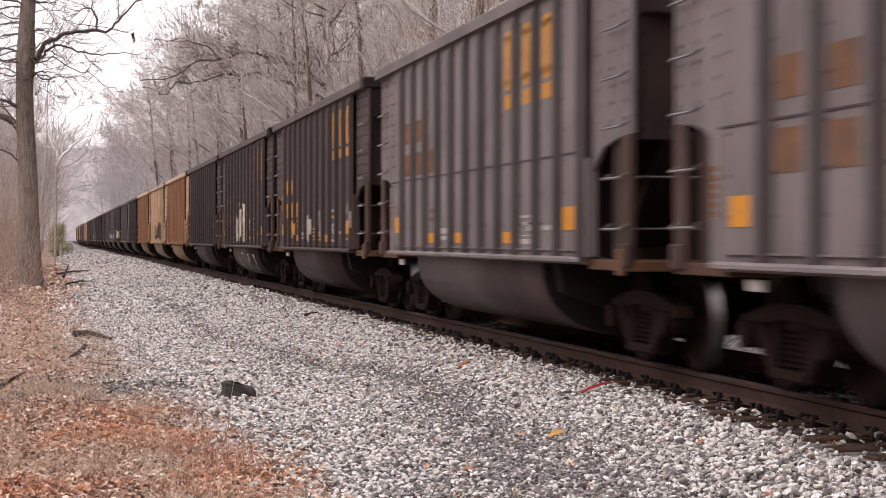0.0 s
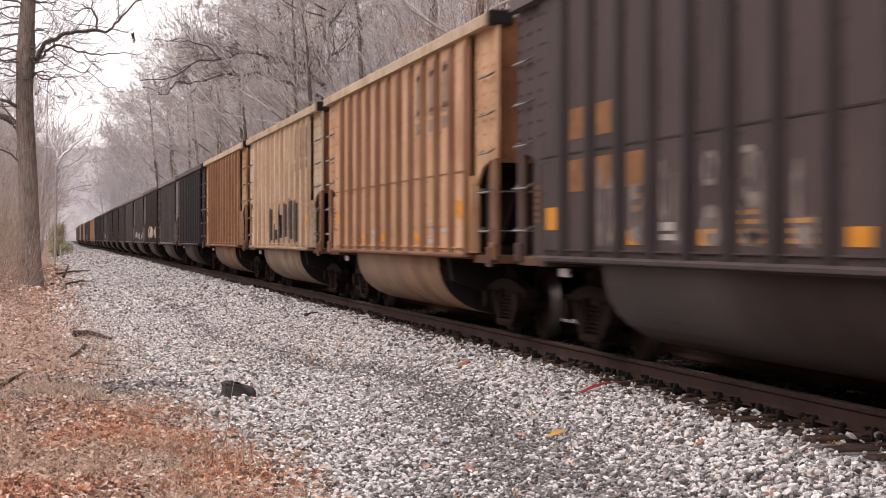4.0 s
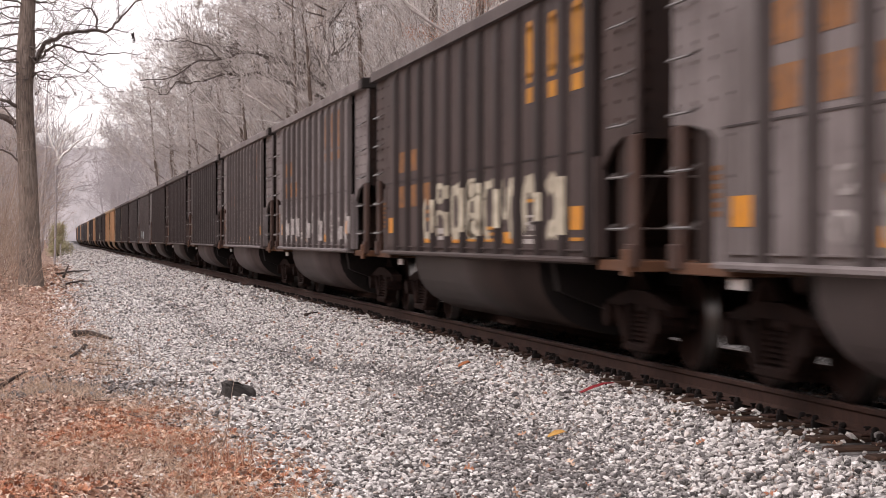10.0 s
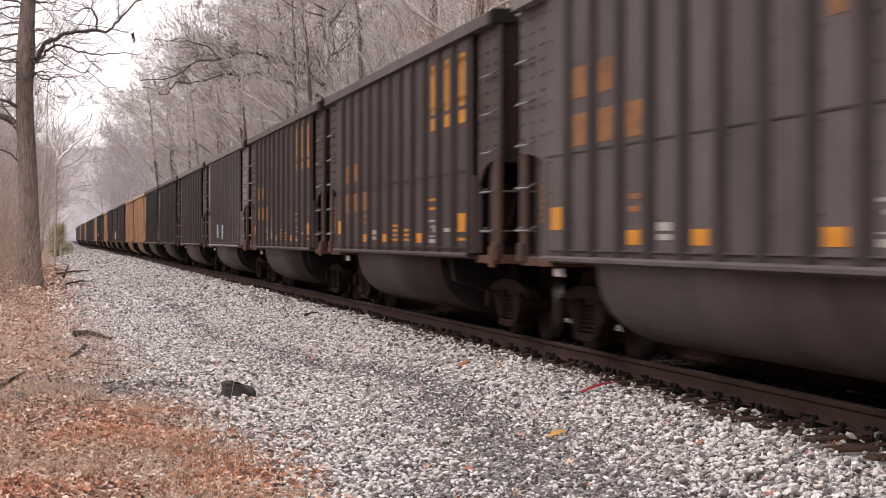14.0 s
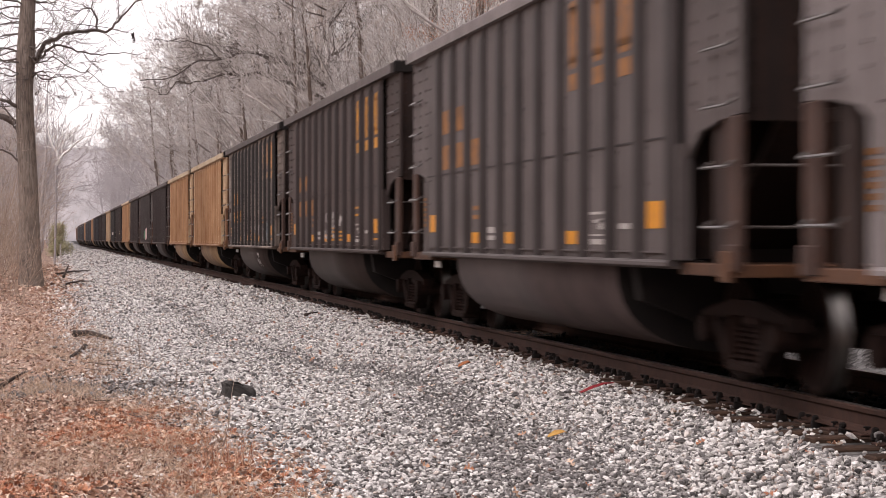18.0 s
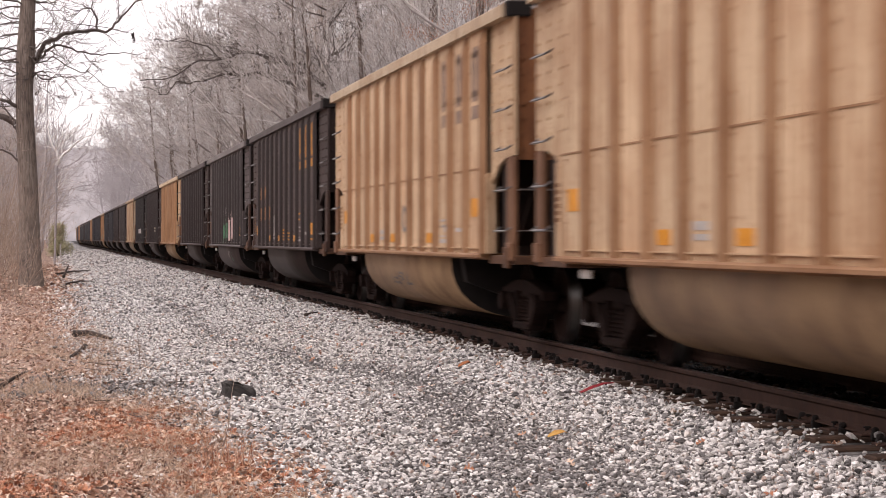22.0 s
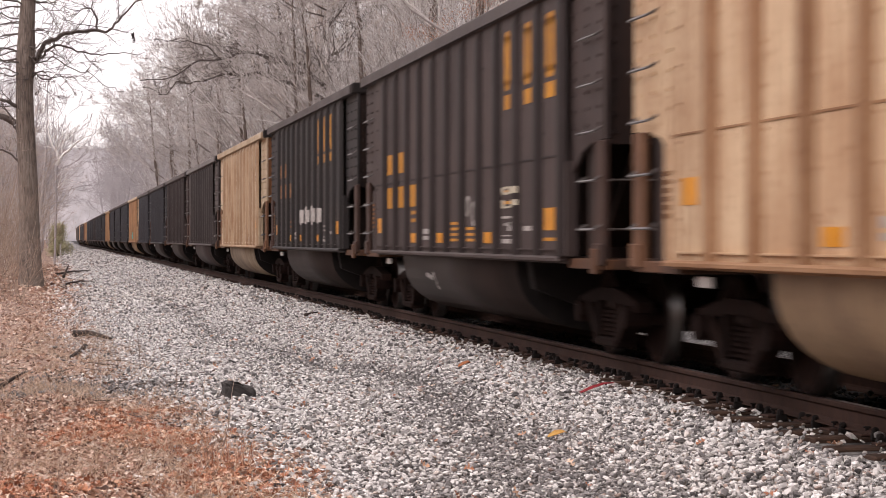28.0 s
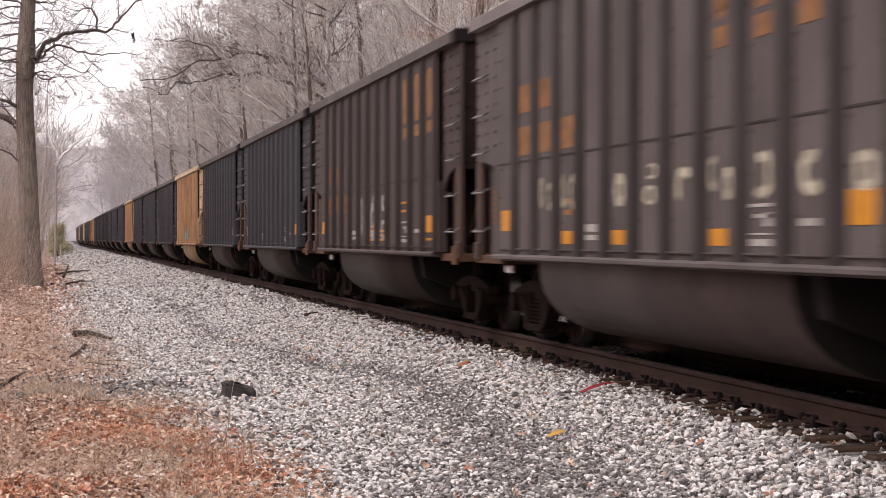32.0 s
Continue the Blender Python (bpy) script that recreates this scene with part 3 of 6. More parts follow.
def spring():
    """One coil spring, turned as a ribbed column."""
    bm = bmesh.new()
    rings = []
    for k in range(13):
        r, z = (0.085 if k % 2 else 0.058), 0.225 + k * 0.0225
        rings.append([bm.verts.new((r * math.cos(a), r * math.sin(a), z)) for a in (2 * math.pi * i / 8 for i in range(8))])
    for p, q in zip(rings, rings[1:]):
        for i in range(8):
            bm.faces.new((p[i], p[(i + 1) % 8], q[(i + 1) % 8], q[i]))
    return bm_mesh("spring", bm, FRAME_STEEL)


# White plate added to stand for a bright gap under the sill.
def tag_plate():
    bm = bmesh.new()
    box(bm, -1.44, -1.40, -0.17, 0.17, 0.82, 0.91, 0.008)
    return bm_mesh("tag_plate", bm, GAP_WHITE)


def bolster():
    bm = bmesh.new()
    box(bm, -1.05, 1.05, -0.19, 0.19, 0.50, 0.72, 0.03)
    box(bm, -0.3, 0.3, -0.3, 0.3, 0.70, 0.80, 0.02)
    for s in (-1, 1):
        box(bm, -0.9, 0.9, s * 0.36 - 0.03, s * 0.36 + 0.03, 0.34, 0.40)
    return bm_mesh("truck", bm, FRAME_STEEL)


def wheelset():
    bm = bmesh.new()
    rod(bm, (-1.02, 0, 0), (1.02, 0, 0), 0.085, sides=10)
    prof = [(0.0, 0.12), (0.02, 0.36), (-0.03, 0.39), (-0.03, 0.452), (0.075, 0.458), (0.085, 0.483), (0.11, 0.48), (0.115, 0.40), (0.075, 0.36), (0.06, 0.12)]
    seg = 16
    for side in (-1, 1):
        rings = []
        for o, r in prof:
            x = side * (0.79 - o)
            rings.append([bm.verts.new((x, r * math.cos(2 * math.pi * a / seg), r * math.sin(2 * math.pi * a / seg))) for a in range(seg)])
        for i in range(len(prof)):
            p, q = rings[i], rings[(i + 1) % len(prof)]
            for a in range(seg):
                f = bm.faces.new((p[a], p[(a + 1) % seg], q[(a + 1) % seg], q[a]))
                f.material_index = 1 if i in (3, 4) else 0
    bmesh.ops.recalc_face_normals(bm, faces=bm.faces)
    me = bm_mesh("wheelset", bm, FRAME_STEEL, True)
    me.materials.append(TREAD)
    return me


def mark_y(i):
    return panel_y(i) + 0.05


def flat_marks(name, shapes, mat):
    """Painted shapes on the panel faces: (panel, across 0-1, width 0-1, z0, z1) each 4 mm proud."""
    bm = bmesh.new()
    w = FLAT - 0.02
    for i, a, b, z0, z1 in shapes:
        y0, y1 = mark_y(i) - w + 2 * w * a, mark_y(i) - w + 2 * w * (a + b)
        box(bm, FACE - 0.005, FACE + 0.001, y0, min(y1, mark_y(i) + w), z0, z1)
    return bm_mesh(name, bm, mat)


# The end at +y is seen first, so the large emblem stands near the -y end and the small marks near the +y end.
def emblem_bar(p, a, b, z0, z1, mat):
    """A tall painted bar with cut corners on one panel."""
    bm = bmesh.new()
    w = FLAT - 0.02
    y0, y1 = mark_y(p) - w + 2 * w * a, mark_y(p) - w + 2 * w * b
    k = min(0.07, (y1 - y0) * 0.3)
    prism(bm, [(y0 + k, z0), (y1 - k, z0), (y1, z0 + k), (y1, z1 - k), (y1 - k, z1), (y0 + k, z1), (y0, z1 - k), (y0, z0 + k)], "x", FACE - 0.005, FACE + 0.001)
    bmesh.ops.recalc_face_normals(bm, faces=bm.faces)
    return bm_mesh("emblem_shape", bm, mat)


def emblem(mat, first):
    def make():
        out = []
        for p, a, b in ((first, 0.10, 0.80), (first + 1, 0.12, 0.72), (first + 2, 0.16, 0.66)):
            for c, d, z0, z1 in ((a, a + (b - a) * 0.40, 2.93, 3.48), (b - (b - a) * 0.40, b, 2.93, 3.48), (a, b, 2.87, 3.00), (a, b, 3.40, 3.53)):
                out.append(emblem_bar(p, c, d, z0, z1, mat))
            out.append(flat_marks("emblem_shape", [(p, a, b - a, 2.66, 2.82)], mat))
        return out
    return make


def number_marks(mat, high=False):
    """Two plain bars a panel, in two rows, and smaller ones below; short cars carry them higher."""
    up, low = (2.57, 2.11) if high else (2.18, 1.67)
    spots = [(p, a, 0.40, z, h) for p, z, h in ((10, up, 0.30), (9, up, 0.30), (10, low, 0.31), (9, low, 0.31)) for a in (0.06, 0.54)]
    spots += [(8, 0.06, 0.40, low, 0.31), (8, 0.54, 0.40, low, 0.31), (8, 0.15, 0.6, 1.56, 0.05), (8, 0.15, 0.6, 1.45, 0.05)]
    return lambda: [flat_marks("car_mark", [spot], mat) for spot in [(p, a, b, z, z + h) for p, a, b, z, h in spots]]


def data_marks():
    return [flat_marks("data_stencil", [(p, a, b, z, z + h)], STENCIL) for p, a, b, z, h in ((2, 0.1, 0.8, 1.16, 0.05), (2, 0.1, 0.8, 1.24, 0.015), (2, 0.1, 0.8, 1.44, 0.025), (2, 0.1, 0.25, 1.30, 0.10), (2, 0.1, 0.6, 1.36, 0.03), (7, 0.2, 0.7, 1.20, 0.05), (7, 0.2, 0.7, 1.28, 0.07), (1, 0.15, 0.6, 1.30, 0.05))]


def stripe_marks():
    return [flat_marks("stripe_mark", [(p, 0.08, 0.84, z, z + 0.035)], ORANGE) for p, z in ((5, 1.18), (5, 1.25), (5, 1.32), (5, 1.39), (4, 1.18), (4, 1.25), (4, 1.32), (2, 1.60), (2, 1.72), (0, 1.19))]


def reflector():
    bm = bmesh.new()
    box(bm, FACE - 0.006, FACE + 0.002, -0.22, 0.22, 1.30, 1.53)
    return bm_mesh("reflector", bm, YELLOW)


def high_reflector():
    bm = bmesh.new()
    box(bm, FACE - 0.006, FACE + 0.002, -0.20, 0.20, 1.48, 1.70)
    return bm_mesh("reflector", bm, YELLOW)


def small_reflector():
    bm = bmesh.new()
    box(bm, FACE - 0.006, FACE + 0.002, -0.20, 0.20, 1.16, 1.29)
    return bm_mesh("reflector", bm, YELLOW)


def bubble(name, i, z0, z1, mat, rng, wide=1.0, across=0.0):
    """One swollen, uneven patch of spray paint on a panel face, cut off at its edges."""
    bm = bmesh.new()
    w = 0.37
    cz, hz = (z0 + z1) / 2, (z1 - z0) / 2
    outer, inner = [], []
    hole = 0.0 if wide > 0.95 else rng.uniform(0.30, 0.58)
    for k in range(20):
        a = 2 * math.pi * k / 20
        f = rng.uniform(0.86, 1.08)
        for ring, q in ((outer, f), (inner, f * hole)):
            y = across * w + w * wide * 1.15 * math.copysign(abs(math.cos(a)) ** 0.65, math.cos(a)) * q
            z = cz + hz * math.copysign(abs(math.sin(a)) ** 0.65, math.sin(a)) * (q if q == f else min(0.9, q * 1.25))
            ring.append(bm.verts.new((FACE - 0.007, panel_y(i) + min(max(y, -w), w), z)))
    start, span = rng.randrange(20), (20 if rng.random() < 0.4 else rng.randrange(12, 18))
    if hole == 0.0:
        bm.faces.new(outer)
    else:
        for k in range(start, start + span):
            a, b = k % 20, (k + 1) % 20
            bm.faces.new((outer[a], outer[b], inner[b], inner[a]))
    for v in [v for v in bm.verts if not v.link_faces]:
        bm.verts.remove(v)
    bmesh.ops.remove_doubles(bm, verts=bm.verts[:], dist=0.002)
    bmesh.ops.triangulate(bm, faces=bm.faces[:])
    bmesh.ops.recalc_face_normals(bm, faces=bm.faces)
    return bm_mesh(name, bm, mat)


def flank_patch(i, z0, z1, mat):
    """Spray paint that runs on over the shoulder and the outer face of a post."""
    bm = bmesh.new()
    y = panel_y(i) - STEP / 2
    line = [(FACE - 0.029, y - 0.122), (FACE - 0.053, y - 0.087), (POST_OUT - 0.004, y - 0.051), (POST_OUT - 0.004, y + 0.051)]
    low, high = [bm.verts.new((x, q, z0)) for x, q in line], [bm.verts.new((x, q, z1)) for x, q in line]
    for k in range(3):
        bm.faces.new((low[k], high[k], high[k + 1], low[k + 1]))
    return bm_mesh("spray_paint", bm, mat)


def tub_patch(y0, y1, a0, a1, mat, rng):
    """One worn spray-paint stroke that follows the round of the tub."""
    bm = bmesh.new()

    def at(y, a):
        th = math.pi + a
        return (-1.506 * abs(math.cos(th)) ** 0.66, y, 0.97 - 0.826 * abs(math.sin(th)) ** 0.85)
    for s in (rng.randrange(6),):
        y, a, way = rng.uniform(y0, y1), rng.uniform(a0, a1), rng.uniform(0, 6.28)
        fat = rng.uniform(0.025, 0.06)
        last = None
        for k in range(9):
            q, p = at(y, a), at(y, a + fat * 1.3)
            row = (bm.verts.new((q[0] - s * 0.0004, q[1] - fat, q[2])), bm.verts.new((p[0] - s * 0.0004, p[1] + fat, p[2])))
            if last:
                bm.faces.new((last[0], last[1], row[1], row[0])).smooth = True
            last = row
            way += rng.gauss(0.25, 0.35)
            y = min(max(y + 0.075 * math.cos(way), y0), y1)
            a = min(max(a + 0.07 * math.sin(way), a0), a1)
    bmesh.ops.recalc_face_normals(bm, faces=bm.faces)
    return bm_mesh("spray_paint", bm, mat)


def bay_stencil():
    bm = bmesh.new()
    box(bm, FACE - 0.018, FACE - 0.010, -0.085, 0.085, -0.02, 0.02)
    return bm_mesh("warning_mark", bm, DIMORANGE)


FADEDSPRAY = plain("faded_grey_spray_paint", (0.30, 0.26, 0.23), (0.10, 0.08, 0.072), 5, 0.7)
FADEDYELLOW = plain("faded_pale_yellow_spray_paint", (0.62, 0.57, 0.44), (0.30, 0.26, 0.20), 4, 0.7)
WORNWHITE = plain("worn_white_spray_paint", (0.52, 0.49, 0.47), (0.22, 0.20, 0.19), 4, 0.7)
WORNTEAL = plain("worn_grey_teal_spray_paint", (0.24, 0.30, 0.29), (0.11, 0.115, 0.11), 4, 0.7)
PALETEAL = plain("pale_teal_spray_paint", (0.42, 0.49, 0.49), (0.24, 0.26, 0.26), 4, 0.7)
WORNPINK = plain("worn_red_spray_paint", (0.36, 0.13, 0.10), (0.30, 0.19, 0.14), 4, 0.7)


# How each car looks, from the first one in view to the last: paint, emblem, spray paint (colour, panels, heights).
LOOKS = {
    -1: ("grey", DIMORANGE, []), 0: ("grey", ORANGE, []), 1: ("brown", YELLOW, [(WORNWHITE, 7, 7, 1.12, 1.85, 0.95), (ORANGE, 9, 9, 1.2, 1.66, 0.97), (ORANGE, 12, 12, 1.34, 2.25, 0.5), (WORNWHITE, 5, 5, 1.25, 1.75, 0.7), (STENCIL, 3, 3, 1.3, 1.75, 0.6), (FADEDSPRAY, 0, 0, 1.25, 1.95, 0.7)]),
    2: ("brown", ORANGE, [(FADEDYELLOW, 5, 8, 1.08, 2.25, 0.92), (FADEDSPRAY, 5, 8, 1.2, 1.9, 0.45), (WORNWHITE, 4, 4, 1.2, 1.9, 0.6), (STENCIL, 3, 3, 1.3, 1.72, 0.7)]), 3: ("brown", ORANGE, [(FADEDSPRAY, 4, 10, 1.15, 1.9, 0.5)]),
    4: ("rusty_tan", GREYED, []), 5: ("cream", BLACKPAINT, [(BLACKPAINT, 2, 2, 1.05, 2.2, 1.0), (BLACKPAINT, 3, 3, 1.05, 2.26, 1.0), (BLACKPAINT, 4, 4, 1.05, 2.12, 1.0), (BLACKPAINT, 5, 5, 1.05, 2.05, 1.0), (BLACKPAINT, 6, 6, 1.05, 1.98, 1.0), (BLACKPAINT, 7, 7, 1.05, 1.75, 1.0), (BLACKPAINT, 8, 8, 1.05, 2.1, 1.0)]), 6: ("rusty_tan", GREYED, []),
    7: ("black", ORANGE, [(STENCIL, 4, 4, 1.4, 2.0, 0.6)]), 8: ("grey", ORANGE, [(WORNWHITE, 2, 3, 1.15, 1.75, 0.6), (WORNWHITE, 8, 9, 1.15, 1.7, 0.5)]),
    9: ("brown", ORANGE, [(FADEDYELLOW, 1, 9, 1.2, 1.95, 0.85)]), 10: ("grey", DIMORANGE, [(WORNWHITE, 1, 11, 1.15, 1.75, 0.65)]),
    11: ("grey", DIMORANGE, []), 12: ("mid", DIMORANGE, []), 13: ("brown", ORANGE, []), 14: ("brown", ORANGE, [(WORNWHITE, 8, 9, 1.2, 1.9, 0.5)]),
    15: ("grey", ORANGE, [(PALETEAL, 7, 8, 1.15, 1.88, 0.8)]), 16: ("mid", DIMORANGE, []),
    17: ("brown", ORANGE, [(WORNWHITE, 5, 7, 1.2, 1.7, 0.5), (STENCIL, 4, 4, 1.25, 1.65, 0.6)]), 18: ("faded", YELLOW, [(WORNWHITE, 3, 6, 1.3, 1.6, 0.4), (WORNTEAL, 1, 1, 1.15, 1.65, 0.6)]), 19: ("tan", GREYED, []), 20: ("tan", GREYED, [(FADEDSPRAY, 5, 5, 1.3, 1.7, 0.5)]),
    21: ("brown", ORANGE, [(WORNWHITE, 8, 8, 1.3, 1.8, 0.5)]), 22: ("mid", DIMORANGE, [(GREENPAINT, 6, 7, 1.04, 2.0, 1.0), (PINKPAINT, 4, 5, 1.08, 2.1, 0.97), (WORNWHITE, 5, 7, 1.75, 2.25, 0.6), (WORNWHITE, 8, 8, 1.2, 1.9, 0.6), (WORNWHITE, 4, 4, 1.1, 1.9, 0.6)]),
    23: ("brown", ORANGE, []), 24: ("tan", BLACKPAINT, []), 25: ("brown", ORANGE, [(STENCIL, 4, 4, 1.35, 1.75, 0.6), (FADEDYELLOW, 2, 2, 1.55, 1.8, 0.8)]),
    26: ("black", ORANGE, [(STENCIL, 4, 7, 1.50, 1.92, 0.96)]), 27: ("cream", BLACKPAINT, [(FADEDSPRAY, 2, 6, 1.2, 1.6, 0.4)]), 28: ("mid", DIMORANGE, [(FADEDYELLOW, 1, 9, 1.5, 1.85, 0.45)]),
    29: ("brown", DIMORANGE, [(WORNWHITE, 4, 7, 1.2, 1.9, 0.5)]), 32: ("tan", None, [(TEALPAINT, 5, 7, 1.15, 1.9, 0.7)]), 36: ("tan", None, []), 40: ("brown", None, [(WORNWHITE, 5, 7, 1.2, 2.2, 0.6)]),
    44: ("tan", None, []), 45: ("rusty_tan", None, []), 49: ("cream", None, []), 53: ("cream", None, []), 57: ("tan", None, []),
}
TUB_SPRAYS = {
    2: [(FADEDYELLOW, 2.1, 3.1, 0.15, 0.55), (FADEDYELLOW, 0.2, 1.5, 0.12, 0.75), (WORNWHITE, -1.9, -0.2, 0.15, 0.7), (WORNWHITE, -2.6, -2.1, 0.15, 0.45)],
    5: [(WORNPINK, 1.1, 2.0, 0.12, 0.42)], 15: [(WORNTEAL, 1.4, 2.6, 0.1, 0.5)], 18: [(WORNWHITE, -1.6, -0.6, 0.1, 0.5)], 25: [(WORNWHITE, 1.6, 2.4, 0.2, 0.45)],
    22: [(WORNWHITE, -0.4, 0.1, 0.1, 0.4), (GREENPAINT, -1.0, -0.6, 0.1, 0.4)], 20: [(FADEDSPRAY, -0.2, 1.6, 0.25, 0.45)],
}
WORDS = {"hazy_black": "haze-tinted black", "faded": "sun-faded dark", "grey": "light grey", "mid": "dull grey-brown", "brown": "dark brown", "black": "coal-black", "tan": "faded tan", "rusty_tan": "rust-stained tan", "cream": "pale cream-tan"}
# How far each car's rear coupling lies from an even spacing.
SHIFTS = {-1: -0.05, 0: -0.28, 1: -0.32, 2: -0.5, 3: -0.19, 4: 0.05, 5: 0.4, 6: 0.75, 7: 0.8, 8: 0.25, 9: 0.5, 10: 0.03, 11: -0.45, 12: -0.66, 13: -0.65, 14: -0.45, 15: -0.52, 16: -0.85, 17: -0.49, 18: -0.25, 19: -0.08, 20: 0.2, 21: 0.55, 22: 0.2, 23: 0.44, 24: 0.52, 25: 0.7, 26: 0.29, 27: 0.0, 28: -0.44}
START = 33.449
FIRST, LAST = -1, 62


def shift(n):
    return SHIFTS.get(n, -0.5 if n < 0 else -0.4)


def rolled(t):
    """Metres that the train has gone at t seconds."""
    return 14.7296 * t - 0.011489 * t * t + 0.0000495 * t ** 3


TUB_OF = {"tan": "tan", "rusty_tan": "rusty_tan", "cream": "cream", "grey": "grey", "mid": "grey", "brown": "dark", "black": "dark", "faded": "dark", "hazy_black": "dark"}
END_SHEET = {k: (END_RUST if k in ("tan", "rusty_tan", "cream") else SHADE_BROWN_END) for k in PAINT}
CHORD = {"hazy_black": "mid", "brown": "mid", "black": "mid", "faded": "mid", "mid": "grey", "grey": "grey", "tan": "cream", "rusty_tan": "cream", "cream": "cream"}
BOLD, WORN = (1, 14, 18, 25), (2, 3, 7, 8, 9, 10, 12, 13, 15, 16, 17, 21, 22, 23, 26, 28)   # cars whose small marks are still clear, or half gone
SHORT_CARS = (0, 1, 8, 10, 11, 12, 15, 16, 22, 26, 27, 28)
CARS = []
WHEELS = {-1: [], 1: []}


def build_car(n):
    paint, mark, sprays = LOOKS.get(n, ("hazy_black", None, []))
    near = n <= 40
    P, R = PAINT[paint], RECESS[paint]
    set_length(SHORT if n in SHORT_CARS else LONG)
    has = "with orange lettering" if mark in (ORANGE, YELLOW) else "with worn markings"
    if sprays:
        has = "with spray paint on its side"
    car = thing("coal_gondola", WORDS[paint] + " steel coal gondola " + has, "freight car", "cars of the coal train")
    turn = pose(0, 0, 0, 0, 0, 180)
    for m in (pose(0, 0, 0), turn):
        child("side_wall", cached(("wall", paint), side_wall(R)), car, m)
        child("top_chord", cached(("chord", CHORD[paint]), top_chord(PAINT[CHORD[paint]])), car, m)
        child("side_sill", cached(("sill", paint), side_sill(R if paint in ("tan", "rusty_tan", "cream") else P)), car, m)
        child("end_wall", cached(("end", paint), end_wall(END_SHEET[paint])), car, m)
        child("slope_sheet", cached(("slope", paint), lambda: bm_mesh("slope_sheet", slope_sheet(), SHADE_BROWN_END)), car, m)
        child("end_platform", cached("floor", end_floor(RUST_ORANGE)), car, m)
        child("coupler", cached("coupler", coupler), car, m)
    for s in (-1, 1):
        for e in (-1, 1):
            # the four corners: near and far side, front and rear
            m = Matrix.Diagonal((-s, -e, 1, 1))
            child("end_bay_panel", cached(("bay", paint), end_bay(P)), car, m)
            child("corner_post", cached(("post", paint), corner_post(POST_RUST if paint in ("tan", "rusty_tan", "cream") else RUST_POST)), car, m)
            child("bay_plate", cached("bay_plate", bay_plate(SHADE_BROWN_END)), car, m)
            child("post_cap", cached("cap", post_cap), car, m)
            if near and s < 0:
                for z in (1.30, 1.76, 2.22, 2.67, 3.12):
                    child("grab_iron", cached("grab", grab_iron), car, m @ pose(0, -HALF + 0.42, z), "worn bare steel grab iron")
                for z in (1.30, 1.76) if e < 0 and n <= 28 else ():
                    child("end_rail", cached("end_rail", end_grab), car, m @ pose(0, -HALF, z), "thin bare steel rail")
    if n <= 40:
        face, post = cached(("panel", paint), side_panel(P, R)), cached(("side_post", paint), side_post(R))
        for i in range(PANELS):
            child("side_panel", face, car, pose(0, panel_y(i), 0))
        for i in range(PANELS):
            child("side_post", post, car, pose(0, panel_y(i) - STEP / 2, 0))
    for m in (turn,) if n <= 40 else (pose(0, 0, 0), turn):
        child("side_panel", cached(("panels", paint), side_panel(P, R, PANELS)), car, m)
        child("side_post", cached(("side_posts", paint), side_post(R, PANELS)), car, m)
    child("coal_load", cached("coal", coal_load), car)
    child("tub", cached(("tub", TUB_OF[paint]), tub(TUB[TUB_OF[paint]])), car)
    for y in (-4.0, 4.3):
        child("cross_bearer", cached("bearer", cross_bearer), car, pose(0, y, 0))
    child("centre_sill", cached("centre", centre_sill), car)
    if near:
        child("tag_plate", cached("gap_light", tag_plate), car, pose(0, 5.9, 0), "added white plate for the daylight seen under the sill")
        tall = paint in ("tan", "rusty_tan", "cream")
        for i in (0, 11):
            child("reflector", cached(("reflector", tall), high_reflector if tall else reflector), car, pose(0, mark_y(i), 0), "orange-yellow safety reflector")
        for i in (3, 6, 8) if n <= 28 else ():
            child("reflector", cached("small_reflector", small_reflector), car, pose(0, mark_y(i), 0), "orange-yellow safety reflector")
        for z in (1.40, 1.47, 1.54, 1.61, 1.68, 1.75) if n <= 28 else ():
            child("warning_mark", cached("bay_stencil", bay_stencil), car, pose(0, HALF - BAY + 0.10, z))
        if mark:
            first = 0 if paint in ("brown", "faded", "tan", "cream") or n in (1, 2, 3, 7) else 1
            for me in cached(("emblem", mark.name, first), emblem(mark, first)):
                child("emblem_shape", me, car)
            for me in cached("stripes", stripe_marks) if paint in ("brown", "faded") else ():
                child("stripe_mark", me, car)
            for me in cached(("number", n in BOLD, n in WORN, n == 1), number_marks(ORANGE if n in BOLD else DIMORANGE if n in WORN else FAINTORANGE, n in SHORT_CARS and n != 1)) if not tall else ():
                child("car_mark", me, car)
        for me in cached("data", data_marks) if n <= 30 else ():
            child("data_stencil", me, car)
    rng = random.Random(n + 70)
    for mat, lo, hi, z0, z1, wide in sprays:
        for old in range(lo, hi + 1):
            i = min(PANELS - 1, max(0, int((0.985 * (old + 0.5) - 6.4 + PANELS * STEP / 2) / STEP - 0.03)))
            h = z1 - z0
            kind = rng.random()
            if kind < 0.4 or wide > 0.95:
                shapes = [(z0, z1 - rng.uniform(0, 0.25) * h, 0.0, wide)]
            elif kind < 0.7:
                shapes = [(z0, z0 + rng.uniform(0.4, 0.55) * h, rng.uniform(-0.3, 0.3), wide), (z0 + 0.62 * h, z1, rng.uniform(-0.4, 0.4), wide * 0.8)]
            else:
                shapes = [(z0, z1 - rng.uniform(0, 0.3) * h, -0.5, wide * 0.45), (z0 + rng.uniform(0, 0.3) * h, z1, 0.5, wide * 0.45)]
            for a, b, c, d in shapes:
                child("spray_paint", bubble("spray_paint", i, a, b, mat, rng, d, c), car)
